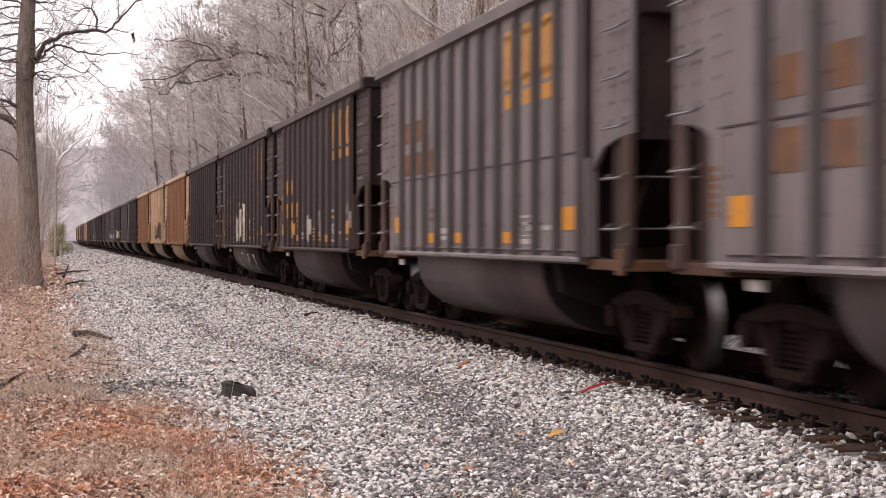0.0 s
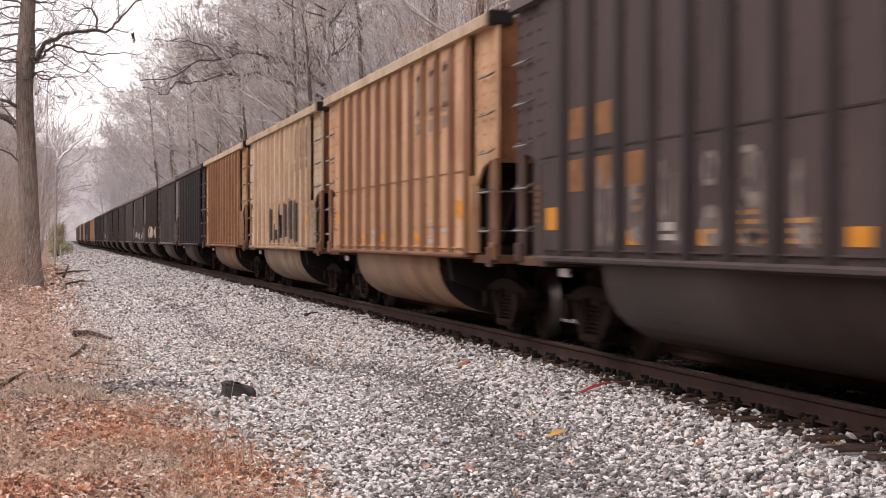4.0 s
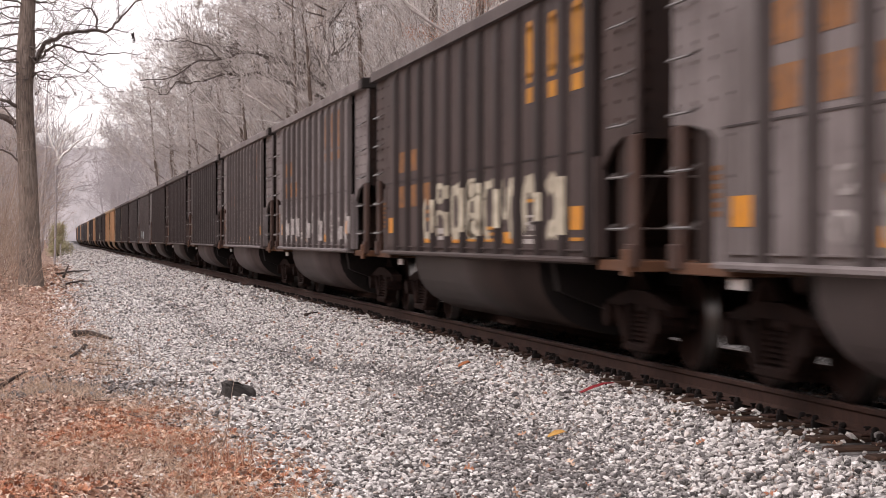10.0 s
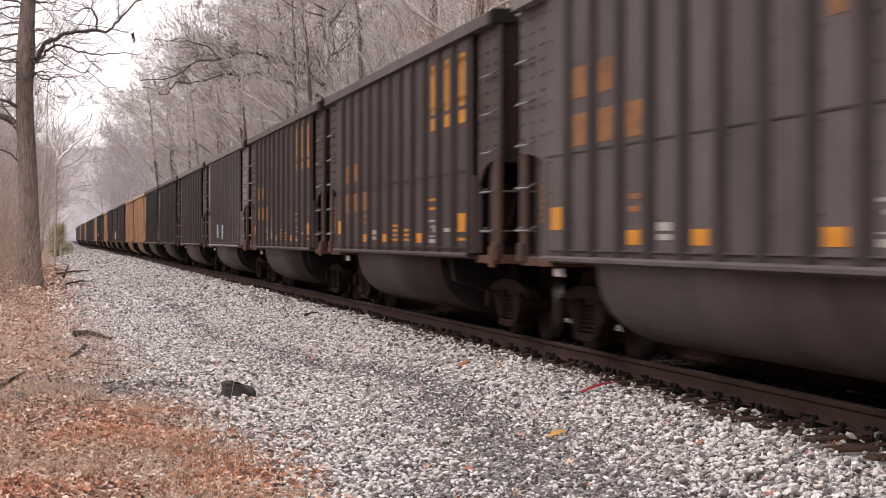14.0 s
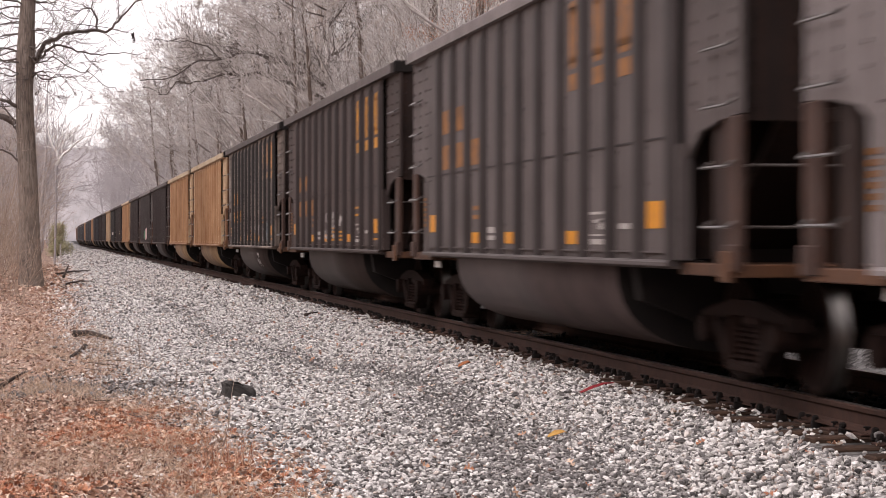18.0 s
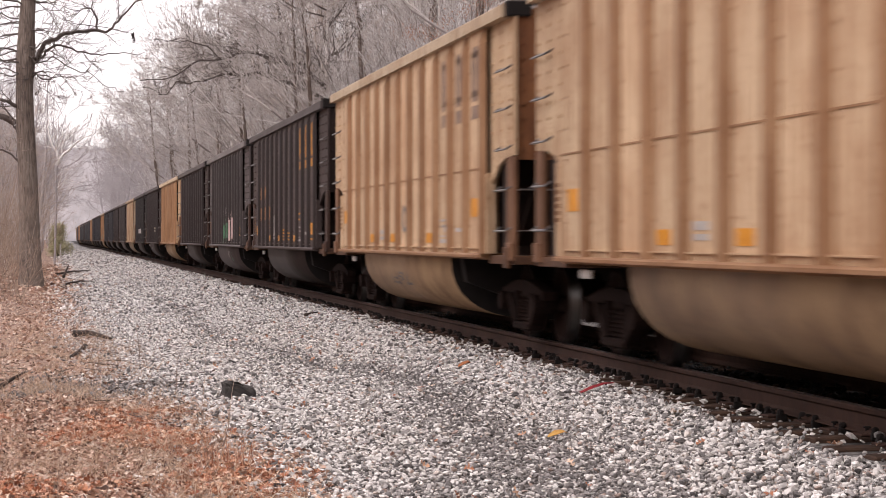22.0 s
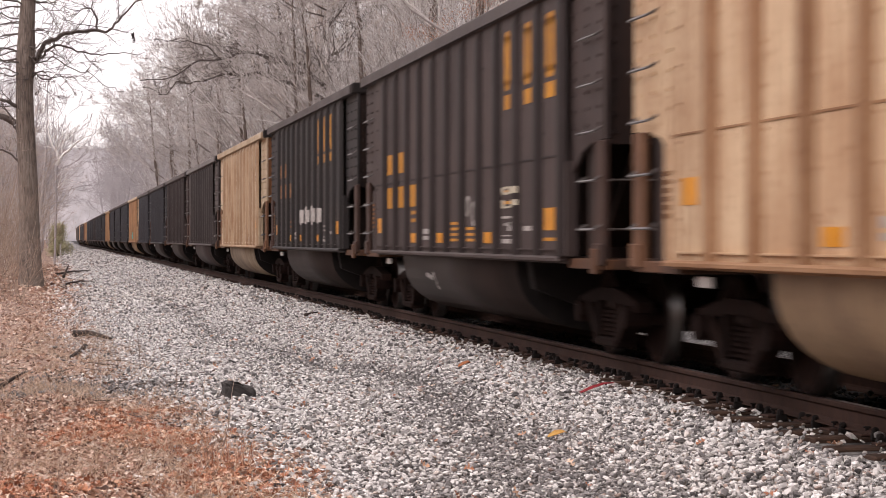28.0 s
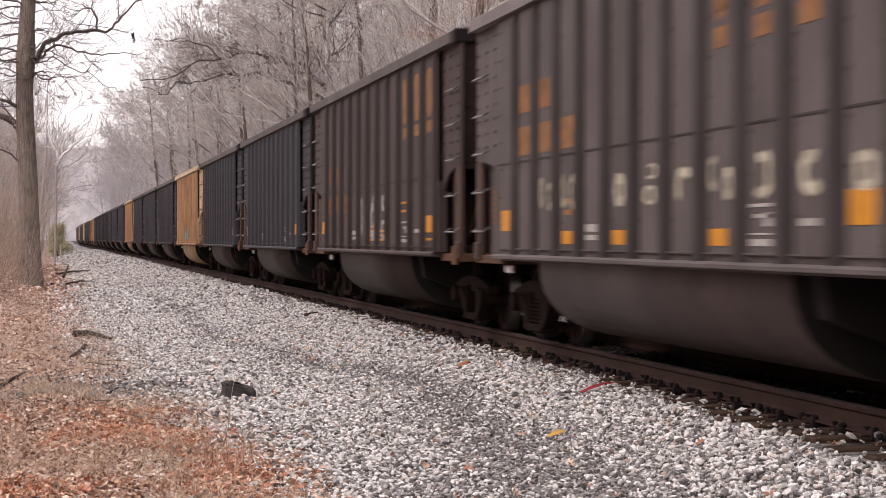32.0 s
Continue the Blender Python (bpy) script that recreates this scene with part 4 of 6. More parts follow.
                if d > 0.6:
                    child("spray_paint", flank_patch(i, a + rng.uniform(0.05, 0.3) * (b - a), b - rng.uniform(0.05, 0.3) * (b - a), mat), car)
            if wide > 0.95:
                for c in (-0.5, 0.5):
                    if rng.random() < 0.75:
                        child("spray_paint", bubble("spray_paint", i, z0 + 0.1 * h, z0 + rng.uniform(0.3, 0.8) * h, FADEDSPRAY, rng, 0.12, c), car, pose(-0.002, 0, 0))
    for mat, y0, y1, a0, a1 in TUB_SPRAYS.get(n, ()):
        for _ in range(max(3, int((y1 - y0) * 5))):
            child("spray_paint", tub_patch(y0, y1, a0, a1, mat, rng), car)
    for y in (-6.1, 6.1):
        truck = child("truck", cached("bolster", bolster), car, pose(0, y, 0))
        for s in (-1, 1):
            if near or s < 0:
                child("side_frame", cached("side_frame", side_frame), truck, pose(s * 1.0, 0, 0))
                if n <= 28 and s < 0:
                    for y2 in (-0.19, 0.0, 0.19):
                        child("spring", cached("spring", spring), truck, pose(s * 1.0, y2, 0))
            w = child("wheelset", cached("wheelset", wheelset), truck, pose(0, s * 0.89, 0.457))
            WHEELS[s].append(w)
    lead, tail = START + (n - 1) * PITCH_M + shift(n - 1), START + n * PITCH_M + shift(n)
    CARS.append((car, (lead + tail) / 2))
    car.matrix_basis = track_pose((lead + tail) / 2)


def motions():
    """The train rolls past; the wheels turn with it."""
    times = [i * 2.0 for i in range(17)]
    for car, y in CARS:
        walk(car, [(t, track_pose(y - rolled(t))) for t in times])
    for s in (-1, 1):
        first = WHEELS[s][0]
        rows = []
        for f in range(0, 32 * FPS + 1):
            t = f / FPS
            rows.append((t, pose(0, s * 0.89, 0.457) @ Matrix.Rotation(rolled(t) / 0.457, 4, "X")))
        walk(first, rows)
        for w in WHEELS[s][1:]:
            w.rotation_mode = "QUATERNION"
            keys = w.animation_data_create()
            keys.action = first.animation_data.action
            keys.action_slot = first.animation_data.action_slot


# ---- bare trees ----
def tubes(segs, mat, name, sides=3):
    """Tapered tubes from an array of rows x0 y0 z0 x1 y1 z1 r0 r1."""
    s = np.asarray(segs, float)
    p, q, r0, r1 = s[:, 0:3], s[:, 3:6], s[:, 6], s[:, 7]
    d = q - p
    d /= np.linalg.norm(d, axis=1, keepdims=True) + 1e-9
    ref = np.where(np.abs(d[:, 2:3]) > 0.9, [[1.0, 0, 0]], [[0, 0, 1.0]])
    u = np.cross(d, ref)
    u /= np.linalg.norm(u, axis=1, keepdims=True)
    w = np.cross(d, u)
    n = len(s)
    v = np.zeros((n, 2, sides, 3))
    for k in range(sides):
        a = 2 * math.pi * k / sides
        o = u * math.cos(a) + w * math.sin(a)
        v[:, 0, k] = p + o * r0[:, None]
        v[:, 1, k] = q + o * r1[:, None]
    base = np.arange(n)[:, None] * 2 * sides
    f = np.concatenate([np.stack([base[:, 0] + k, base[:, 0] + (k + 1) % sides, base[:, 0] + sides + (k + 1) % sides, base[:, 0] + sides + k], 1) for k in range(sides)])
    return array_mesh(name, v.reshape(-1, 3), f, mat, True)


def strands(r, base, way, length, steps, wild, lift):
    """Wavering lines: n starts, directions and lengths give an array n x (steps + 1) x 3."""
    n = len(base)
    pts = np.zeros((n, steps + 1, 3))
    pts[:, 0] = base
    d = way / (np.linalg.norm(way, axis=1, keepdims=True) + 1e-9)
    for k in range(steps):
        d = d + r.normal(0, wild, (n, 3)) + np.array([0, 0, 1.0]) * lift
        d /= np.linalg.norm(d, axis=1, keepdims=True)
        pts[:, k + 1] = pts[:, k] + d * (length / steps)[:, None]
    return pts


def sprout(r, lines, rad, count, reach, spread, steps, wild, lift, thin=0.55, least=0.008, start=0.2):
    """Side shoots along each line; rad holds the radius at the foot and the tip of each."""
    n, m = lines.shape[0], lines.shape[1] - 1
    i = np.repeat(np.arange(n), count)
    u = start + (1 - start) * r.uniform(0, 1, len(i))
    k = np.minimum((u * m).astype(int), m - 1)
    w = (u * m - k)[:, None]
    a, b = lines[i, k], lines[i, k + 1]
    base = a + (b - a) * w
    size = np.linalg.norm(np.diff(lines, axis=1), axis=2).sum(1)[i]
    d = (b - a) / (np.linalg.norm(b - a, axis=1, keepdims=True) + 1e-9)
    side = np.cross(d, r.normal(0, 1, d.shape))
    side /= np.linalg.norm(side, axis=1, keepdims=True) + 1e-9
    turn = r.uniform(spread[0], spread[1], len(i))[:, None]
    way = d * np.cos(turn) + side * np.sin(turn)
    length = size * r.uniform(reach[0], reach[1], len(i)) * (1.15 - 0.5 * u)
    r0 = np.maximum((rad[i, 0] + (rad[i, 1] - rad[i, 0]) * u) * thin, least)
    return strands(r, base, way, length, steps, wild, lift), np.stack([r0, np.maximum(r0 * 0.35, least * 0.7)], 1)


def rows_of(lines, rad):
    m = lines.shape[1] - 1
    out = []
    for k in range(m):
        ra = rad[:, 0] + (rad[:, 1] - rad[:, 0]) * k / m
        rb = rad[:, 0] + (rad[:, 1] - rad[:, 0]) * (k + 1) / m
        out.append(np.concatenate([lines[:, k], lines[:, k + 1], ra[:, None], rb[:, None]], 1))
    return np.concatenate(out)


def tree_parts(seed, height, r0, limbs=11, lean=(0.0, 0.0), over=(0.0, 0.0), counts=(6, 5, 3), low=0.28, spread=1.0, least=0.010):
    """A bare hardwood: trunk, rising limbs (drawn over to one side where asked) and three orders of twigs."""
    r = np.random.RandomState(seed)
    trunk = strands(r, np.array([[0.0, 0, -0.3]]), np.array([[lean[0], lean[1], 1.0]]), np.array([height]), 10, 0.045, 0.03)
    trad = np.array([[r0, r0 * 0.14]])
    u = np.sort(r.uniform(low, 0.97, limbs))
    k = np.minimum((u * 10).astype(int), 9)
    base = trunk[0, k] + (trunk[0, k + 1] - trunk[0, k]) * (u * 10 - k)[:, None]
    a = np.arange(limbs) * 2.4 + r.uniform(-0.5, 0.5, limbs)
    way = np.stack([np.cos(a) + over[0], np.sin(a) + over[1], r.uniform(0.45, 1.1, limbs)], 1)
    length = height * r.uniform(0.30, 0.46, limbs) * (1.25 - 0.75 * u) * spread
    lines = strands(r, base, way, length, 7, 0.15, 0.03)
    lrad = np.stack([r0 * (1 - 0.8 * u) * 0.55, np.full(limbs, 0.018)], 1)
    parts = [rows_of(lines, lrad)]
    rad = lrad
    for c, steps, reach, turn, wild, lift in zip(counts, (5, 4, 3), ((0.30, 0.60), (0.35, 0.65), (0.4, 0.75)), ((0.35, 0.95), (0.35, 1.0), (0.3, 0.9)), (0.10, 0.09, 0.08), (0.05, 0.05, 0.04)):
        lines, rad = sprout(r, lines, rad, c, reach, turn, steps, wild, lift, 0.6, least)
        parts.append(rows_of(lines, rad))
    return rows_of(trunk, trad), np.concatenate(parts)


def plant(kind, label, trunk, crown, m, group=""):
    t = thing(kind, label, "tree", group)
    child("trunk", trunk, t)
    child("crown", crown, t)
    t.matrix_basis = m
    return t


def limb(out, points, r0, r1, seed, twigs=4, spread=1.0, fine=0.007):
    """A limb that wavers through given points, with three orders of fine twigs along it."""
    r = np.random.RandomState(seed)
    way = [np.array(points[0], float)]
    for p, q in zip(points, points[1:]):
        p, q = np.array(p, float), np.array(q, float)
        j = np.linalg.norm(q - p) * 0.06
        way += [p + (q - p) * 0.34 + r.normal(0, j, 3), p + (q - p) * 0.67 + r.normal(0, j, 3), q]
    lines, rad = np.array(way)[None], np.array([[r0, r1]])
    out.append(rows_of(lines, rad))
    size = np.linalg.norm(np.diff(lines[0], axis=0), axis=1).sum()
    first = max(3, int(size * twigs))
    reach = 1.3 * spread / size
    lines, rad = sprout(r, lines, rad, first, (reach * 0.5, reach * 1.4), (0.4, 1.2), 5, 0.11, 0.03, 0.32, fine, 0.06)
    out.append(rows_of(lines, rad))
    for c, steps in ((3, 4), (2, 3)):
        lines, rad = sprout(r, lines, rad, c, (0.35, 0.7), (0.35, 1.0), steps, 0.10, 0.03, 0.7, fine)
        out.append(rows_of(lines, rad))


def ridged_bark():
    """Old trunk bark: upright ridges, dark furrows, paler lichen patches."""
    m, t, b = nodes_of("furrowed_old_bark")
    ridge = noise_of(t, coords(t, (26, 26, 2.6)), 1.0, 5, 0.65)
    blotch = noise_of(t, coords(t), 1.3, 4, 0.6)
    c = ramp(t, ridge, [(0.34, (0.085, 0.066, 0.056)), (0.5, (0.185, 0.147, 0.123)), (0.68, (0.29, 0.238, 0.202))])
    c = blend(t, ramp(t, blotch, [(0.5, (0, 0, 0)), (0.7, (0.55, 0.55, 0.55))]), c, (0.27, 0.235, 0.20))
    t.links.new(c, b.inputs["Base Color"])
    b.inputs["Roughness"].default_value = 0.95
    bump_of(t, b, ridge, 0.8, 0.04)
    return m


OLD_BARK = ridged_bark()
BARK_MID = plain("brown_limb_bark", (0.16, 0.135, 0.122), (0.105, 0.088, 0.080), 6, 0.95, 0, 0.6)


def big_verge_tree():
    """The thick old tree on the verge, with one long limb reaching over the clearing."""
    rng = random.Random(3)
    trunk = [(0.03, 0, -0.4), (0.01, 0, 0.7), (-0.03, 0, 2.05), (-0.09, 0, 4.0), (-0.18, 0, 5.88), (-0.19, 0, 6.84), (-0.14, 0, 7.8), (-0.12, 0, 8.8), (-0.06, 0, 9.7), (0.1, 0.2, 13.0), (0.0, 0.3, 16.5)]
    radii = [0.50, 0.38, 0.34, 0.32, 0.30, 0.29, 0.33, 0.27, 0.25, 0.18, 0.06]
    t = [(*a, *b, ra, rb) for a, b, ra, rb in zip(trunk, trunk[1:], radii, radii[1:])]
    out = []
    limb(out, [(0.05, 0, 7.6), (0.48, -0.1, 8.31), (1.01, -0.2, 8.55), (1.58, -0.2, 8.71), (2.24, -0.3, 8.74), (2.51, -0.3, 8.67), (2.76, -0.4, 8.81), (3.03, -0.4, 9.18), (3.81, -0.5, 9.8), (4.6, -0.6, 10.6)], 0.100, 0.022, 1, 2.5, 0.9, 0.008)
    limb(out, [(2.24, -0.3, 8.76), (2.17, -0.3, 9.26), (2.03, -0.4, 9.47), (1.66, -0.5, 9.37), (1.1, -0.5, 9.5)], 0.045, 0.012, 2, 4, 0.6, 0.009)
    limb(out, [(0.1, 0, 7.65), (0.88, 0.2, 8.26), (1.12, 0.2, 8.22), (1.79, 0.2, 8.04), (2.43, 0.3, 7.94), (3.16, 0.3, 8.05), (3.89, 0.3, 8.08)], 0.055, 0.009, 3, 3, 0.7, 0.009)
    limb(out, [(0.1, 0, 7.6), (0.75, 0.4, 7.89), (1.52, 0.5, 7.44), (2.11, 0.6, 7.28), (2.62, 0.6, 6.86), (3.16, 0.6, 6.73)], 0.030, 0.007, 4, 1.5, 0.6)
    limb(out, [(-0.3, 0, 6.05), (-0.55, -0.2, 6.15), (-0.78, -0.4, 6.3), (-1.0, -0.4, 6.32), (-2.2, -0.4, 6.6)], 0.09, 0.05, 5, 2)
    limb(out, [(-0.3, 0, 5.3), (-0.5, 0.2, 5.57), (-0.74, 0.4, 5.73), (-1.0, 0.4, 5.82), (-2.4, 0.4, 5.9)], 0.16, 0.10, 6, 1)
    limb(out, [(-0.3, 0, 4.1), (-0.6, 0.2, 4.5), (-1.6, 0.4, 4.8)], 0.045, 0.03, 7, 2)
    for k in range(46):
        z = rng.uniform(7.0, 11.0)
        a = rng.uniform(0, 6.28)
        w = Vector((math.cos(a), math.sin(a), 0))
        far = rng.uniform(1.6, 2.8) * (0.62 if w.x > 0 else 1.0)
        rise = rng.uniform(-0.25, 0.30)
        p = Vector((-0.1, 0, z))
        limb(out, [p + w * 0.2, p + w * far * 0.5 + Vector((0, 0, rise * 1.2)), p + w * far * 0.8 + Vector((0, 0, rise)), p + w * far + Vector((0, 0, rise * 0.4))], rng.uniform(0.020, 0.045), 0.009, 60 + k, 3, 1.1, 0.0085)
    return tubes(t, OLD_BARK, "trunk", 16), tubes(np.concatenate(out), BARK_MID, "crown", 3)


def overhanging_tree():
    """A dark-limbed tree at the foot of the slope; two limbs hang out over the train."""
    rng = random.Random(8)
    t = [(3.2, 0, -1.2, 3.0, 0, 4, 0.2, 0.17), (3.0, 0, 4, 2.5, 0, 9, 0.17, 0.13), (2.5, 0, 9, 2.6, 0, 14, 0.12, 0.07), (2.6, 0, 14, 2.9, 0.2, 19, 0.07, 0.02)]
    out = []
    limb(out, [(2.55, 0, 8.3), (1.15, -0.2, 9.7), (-0.5, -0.3, 9.8), (-1.94, -0.6, 10.3), (-3.07, -0.9, 9.8), (-4.34, -1.2, 9.65), (-5.55, -1.3, 8.85), (-7.38, -1.4, 8.55)], 0.13, 0.02, 31, 4, 1.2, 0.010)
    limb(out, [(2.6, 0, 7.7), (0.22, 0.2, 8.75), (-1.61, 0.4, 9.1), (-2.86, 0.4, 9.1), (-3.66, 0.5, 8.85), (-4.73, 0.5, 8.55), (-6.35, 0.6, 8.0)], 0.12, 0.02, 32, 4, 1.1, 0.010)
    limb(out, [(-3.1, -0.9, 9.8), (-3.9, -1.2, 10.4), (-4.9, -1.2, 10.7), (-6.0, -1.2, 10.6)], 0.05, 0.012, 33, 4, 1.0, 0.010)
    for k in range(16):
        z = rng.uniform(8, 17)
        a = rng.uniform(0, 6.28)
        w = Vector((math.cos(a) - 0.5, math.sin(a), rng.uniform(0.2, 0.8)))
        p = Vector((2.6, 0, z))
        limb(out, [p, p + w * 1.4, p + Vector((0, 0, 0.3)) + w * 2.9, p + Vector((0, 0, 0.9)) + w * 4.2], 0.06, 0.012, 40 + k, 4, 1.1, 0.010)
    return tubes(t, BARK_PALE, "trunk", 9), tubes(np.concatenate(out), BARK_MID, "crown", 3)


def pale_tree():
    """A white-barked sycamore far down the verge."""
    t = [(0, 0, -0.4, 0.1, 0, 3.5, 0.08, 0.075), (0.1, 0, 3.5, 0.14, 0, 6.6, 0.075, 0.07)]
    out = []
    limb(out, [(0.14, 0, 6.5), (0.29, 0, 6.84), (-0.01, 0, 7.62), (-0.3, 0, 8.33), (-0.45, 0, 9.0), (-0.5, 0, 10.0)], 0.12, 0.025, 51, 1, 0.9, 0.012)
    limb(out, [(0.14, 0, 6.5), (0.69, 0, 7.33), (1.24, 0, 7.82), (1.8, 0, 8.27), (2.35, 0, 8.54)], 0.13, 0.025, 52, 1, 0.9, 0.012)
    limb(out, [(0.5, 0, 7.0), (0.5, 0, 7.8), (0.8, 0, 8.6), (0.9, 0, 9.4)], 0.05, 0.015, 53, 2, 0.8, 0.012)
    limb(out, [(1.2, 0, 7.8), (1.2, 0, 8.4), (1.6, 0, 9.1)], 0.05, 0.015, 54, 2, 0.8, 0.012)
    limb(out, [(0.14, 0, 5.0), (0.8, 0, 5.6), (1.3, 0, 5.4)], 0.06, 0.015, 55, 2, 0.8, 0.012)
    limb(out, [(0.14, 0, 5.6), (0.5, 0, 6.2), (0.9, 0, 6.2)], 0.04, 0.015, 56, 2, 0.8, 0.012)
    return tubes(t, BARK_FAR, "trunk", 7), tubes(np.concatenate(out), BARK_WHITE, "crown", 3)


BRUSH = pieces("bare_brush_stem", [(0.0, (0.14, 0.115, 0.10)), (0.3, (0.36, 0.32, 0.295)), (0.6, (0.60, 0.56, 0.53)), (0.85, (0.80, 0.765, 0.74)), (1.0, (0.93, 0.91, 0.89))], 0.95, 0.1, 8.0)
BROWN_BRUSH = pieces("brown_brush_stem", [(0.0, (0.20, 0.14, 0.11)), (0.5, (0.38, 0.275, 0.21)), (1.0, (0.55, 0.43, 0.34))], 0.95, 0.1, 8.0)
# Distant stems, with the haze painted into their tones.
FAR_BRUSH = pieces("haze_toned_stem", [(0.0, (0.35, 0.33, 0.335)), (0.6, (0.45, 0.425, 0.43)), (1.0, (0.56, 0.535, 0.54))], 1.0, 0.1, 4.0)
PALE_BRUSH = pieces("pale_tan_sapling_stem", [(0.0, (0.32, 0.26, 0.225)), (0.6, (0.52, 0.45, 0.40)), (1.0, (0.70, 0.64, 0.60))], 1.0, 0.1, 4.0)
BARK_MIX = pieces("mixed_grey_twig_bark", [(0.0, (0.20, 0.17, 0.155)), (0.35, (0.40, 0.355, 0.33)), (0.7, (0.60, 0.55, 0.515)), (1.0, (0.80, 0.75, 0.71))], 0.95, 0.1, 8.0)


def shoot_field(name, label, mat, spots, seed, tall, thick, twigs=6, bow=0.5, reach=(0.2, 0.45), kids=2, pull=(0.0, 0.0)):
    """Many bare shoots: wavering stems with two orders of side twigs, one mesh."""
    r = np.random.RandomState(seed)
    n = len(spots)
    h = r.uniform(tall[0], tall[1], n)
    way = np.stack([r.normal(pull[0], 0.25 + 0.25 * bow, n), r.normal(pull[1], 0.25 + 0.25 * bow, n), np.ones(n)], 1)
    lines = strands(r, np.array(spots), way, h, 6, 0.12 * (0.6 + bow), 0.035)
    rad = r.uniform(thick[0], thick[1], n)
    rad = np.stack([rad, rad * 0.25], 1)
    rows = [rows_of(lines, rad)]
    least = thick[0] * 0.33
    lines, rad = sprout(r, lines, rad, twigs, reach, (0.35, 1.0), 4, 0.13, 0.06, 0.6, least)
    rows.append(rows_of(lines, rad))
    lines, rad = sprout(r, lines, rad, kids, (0.35, 0.75), (0.35, 1.1), 2, 0.2, 0.05, 0.75, least)
    rows.append(rows_of(lines, rad))
    ob = new(name, tubes(np.concatenate(rows), mat, name, 3))
    tagged(ob, label, "brush", kind="stuff")


def spots_on(r, n, u0, u1, y0, y1, power=1.0):
    y = y0 + (y1 - y0) * r.uniform(0, 1, n) ** power
    x = r.uniform(u0, u1, n) + bend_x(y)
    return np.stack([x, y, ground_z(x, y) - 0.1], 1)


def leaf_cloud(name, mat, centres, spread, count, size, seed):
    """Small bent leaves scattered round some centres."""
    r = np.random.RandomState(seed)
    c = np.repeat(np.asarray(centres, float), count, 0)
    p = c + r.normal(0, 1, c.shape) * np.asarray(spread)
    return leaves_mesh(name, p, r, size, mat)


def leaves_mesh(name, p, r, size, mat, flat=0.0):
    n = len(p)
    a = r.normal(0, 1, (n, 3))
    if flat:
        a[:, 2] *= 1 - flat
    a /= np.linalg.norm(a, axis=1, keepdims=True)
    b = np.cross(a, r.normal(0, 1, (n, 3)) * (1, 1, 1 - flat) + [0, 0, 0.001])
    if flat:
        b[:, 2] *= 1 - flat
        b = np.cross(np.cross(a, b), a)
    up = np.cross(a, b)
    b /= np.linalg.norm(b, axis=1, keepdims=True) + 1e-9
    up /= np.linalg.norm(up, axis=1, keepdims=True) + 1e-9
    s = r.uniform(size[0], size[1], n)[:, None]
    curl = r.uniform(-0.35, 0.35, n)[:, None] * s
    v = np.stack([p - a * s * 0.5, p - a * s * 0.1 + b * s * 0.36 + up * curl, p + a * s * 0.5 + up * curl * 0.3, p - a * s * 0.1 - b * s * 0.36 + up * curl], 1)
    i = np.arange(n)[:, None] * 4
    f = np.concatenate([np.concatenate([i, i + 1, i + 2], 1), np.concatenate([i, i + 2, i + 3], 1)])
    return array_mesh(name, v.reshape(-1, 3), f, mat)


def oak_leaves(name, p, r, size, mat, flat=0.0):
    """Dry lobed leaves, each cupped and twisted its own way."""
    n = len(p)
    a = r.normal(0, 1, (n, 3)) * (1, 1, 1 - flat)
    a /= np.linalg.norm(a, axis=1, keepdims=True)
    up = np.stack([r.normal(0, 0.55, n), r.normal(0, 0.55, n), np.ones(n)], 1)
    b = np.cross(up, a)
    b /= np.linalg.norm(b, axis=1, keepdims=True)
    up = np.cross(a, b)
    s = r.uniform(size[0], size[1], n)[:, None]
    cup, bend = r.uniform(-0.2, 0.75, n)[:, None], r.uniform(-0.9, 1.1, n)[:, None]

    def at(f, g):
        side = r.uniform(0.75, 1.2, n)[:, None]
        return p + a * s * f + b * s * g * side + up * s * (cup * abs(g) * 1.6 * side + bend * f * f)
    pts = [at(-0.5, 0), at(-0.14, 0), at(0.16, 0), at(0.5, 0), at(-0.26, 0.27), at(0.08, 0.36), at(0.34, 0.20), at(-0.26, -0.27), at(0.08, -0.36), at(0.34, -0.20)]
    v = np.stack(pts, 1)
    tri = np.array([(0, 1, 4), (1, 2, 5), (2, 3, 6), (0, 7, 1), (1, 8, 2), (2, 9, 3)])
    f = (np.arange(n)[:, None, None] * 10 + tri[None]).reshape(-1, 3)
    return array_mesh(name, v.reshape(-1, 3), f, mat)


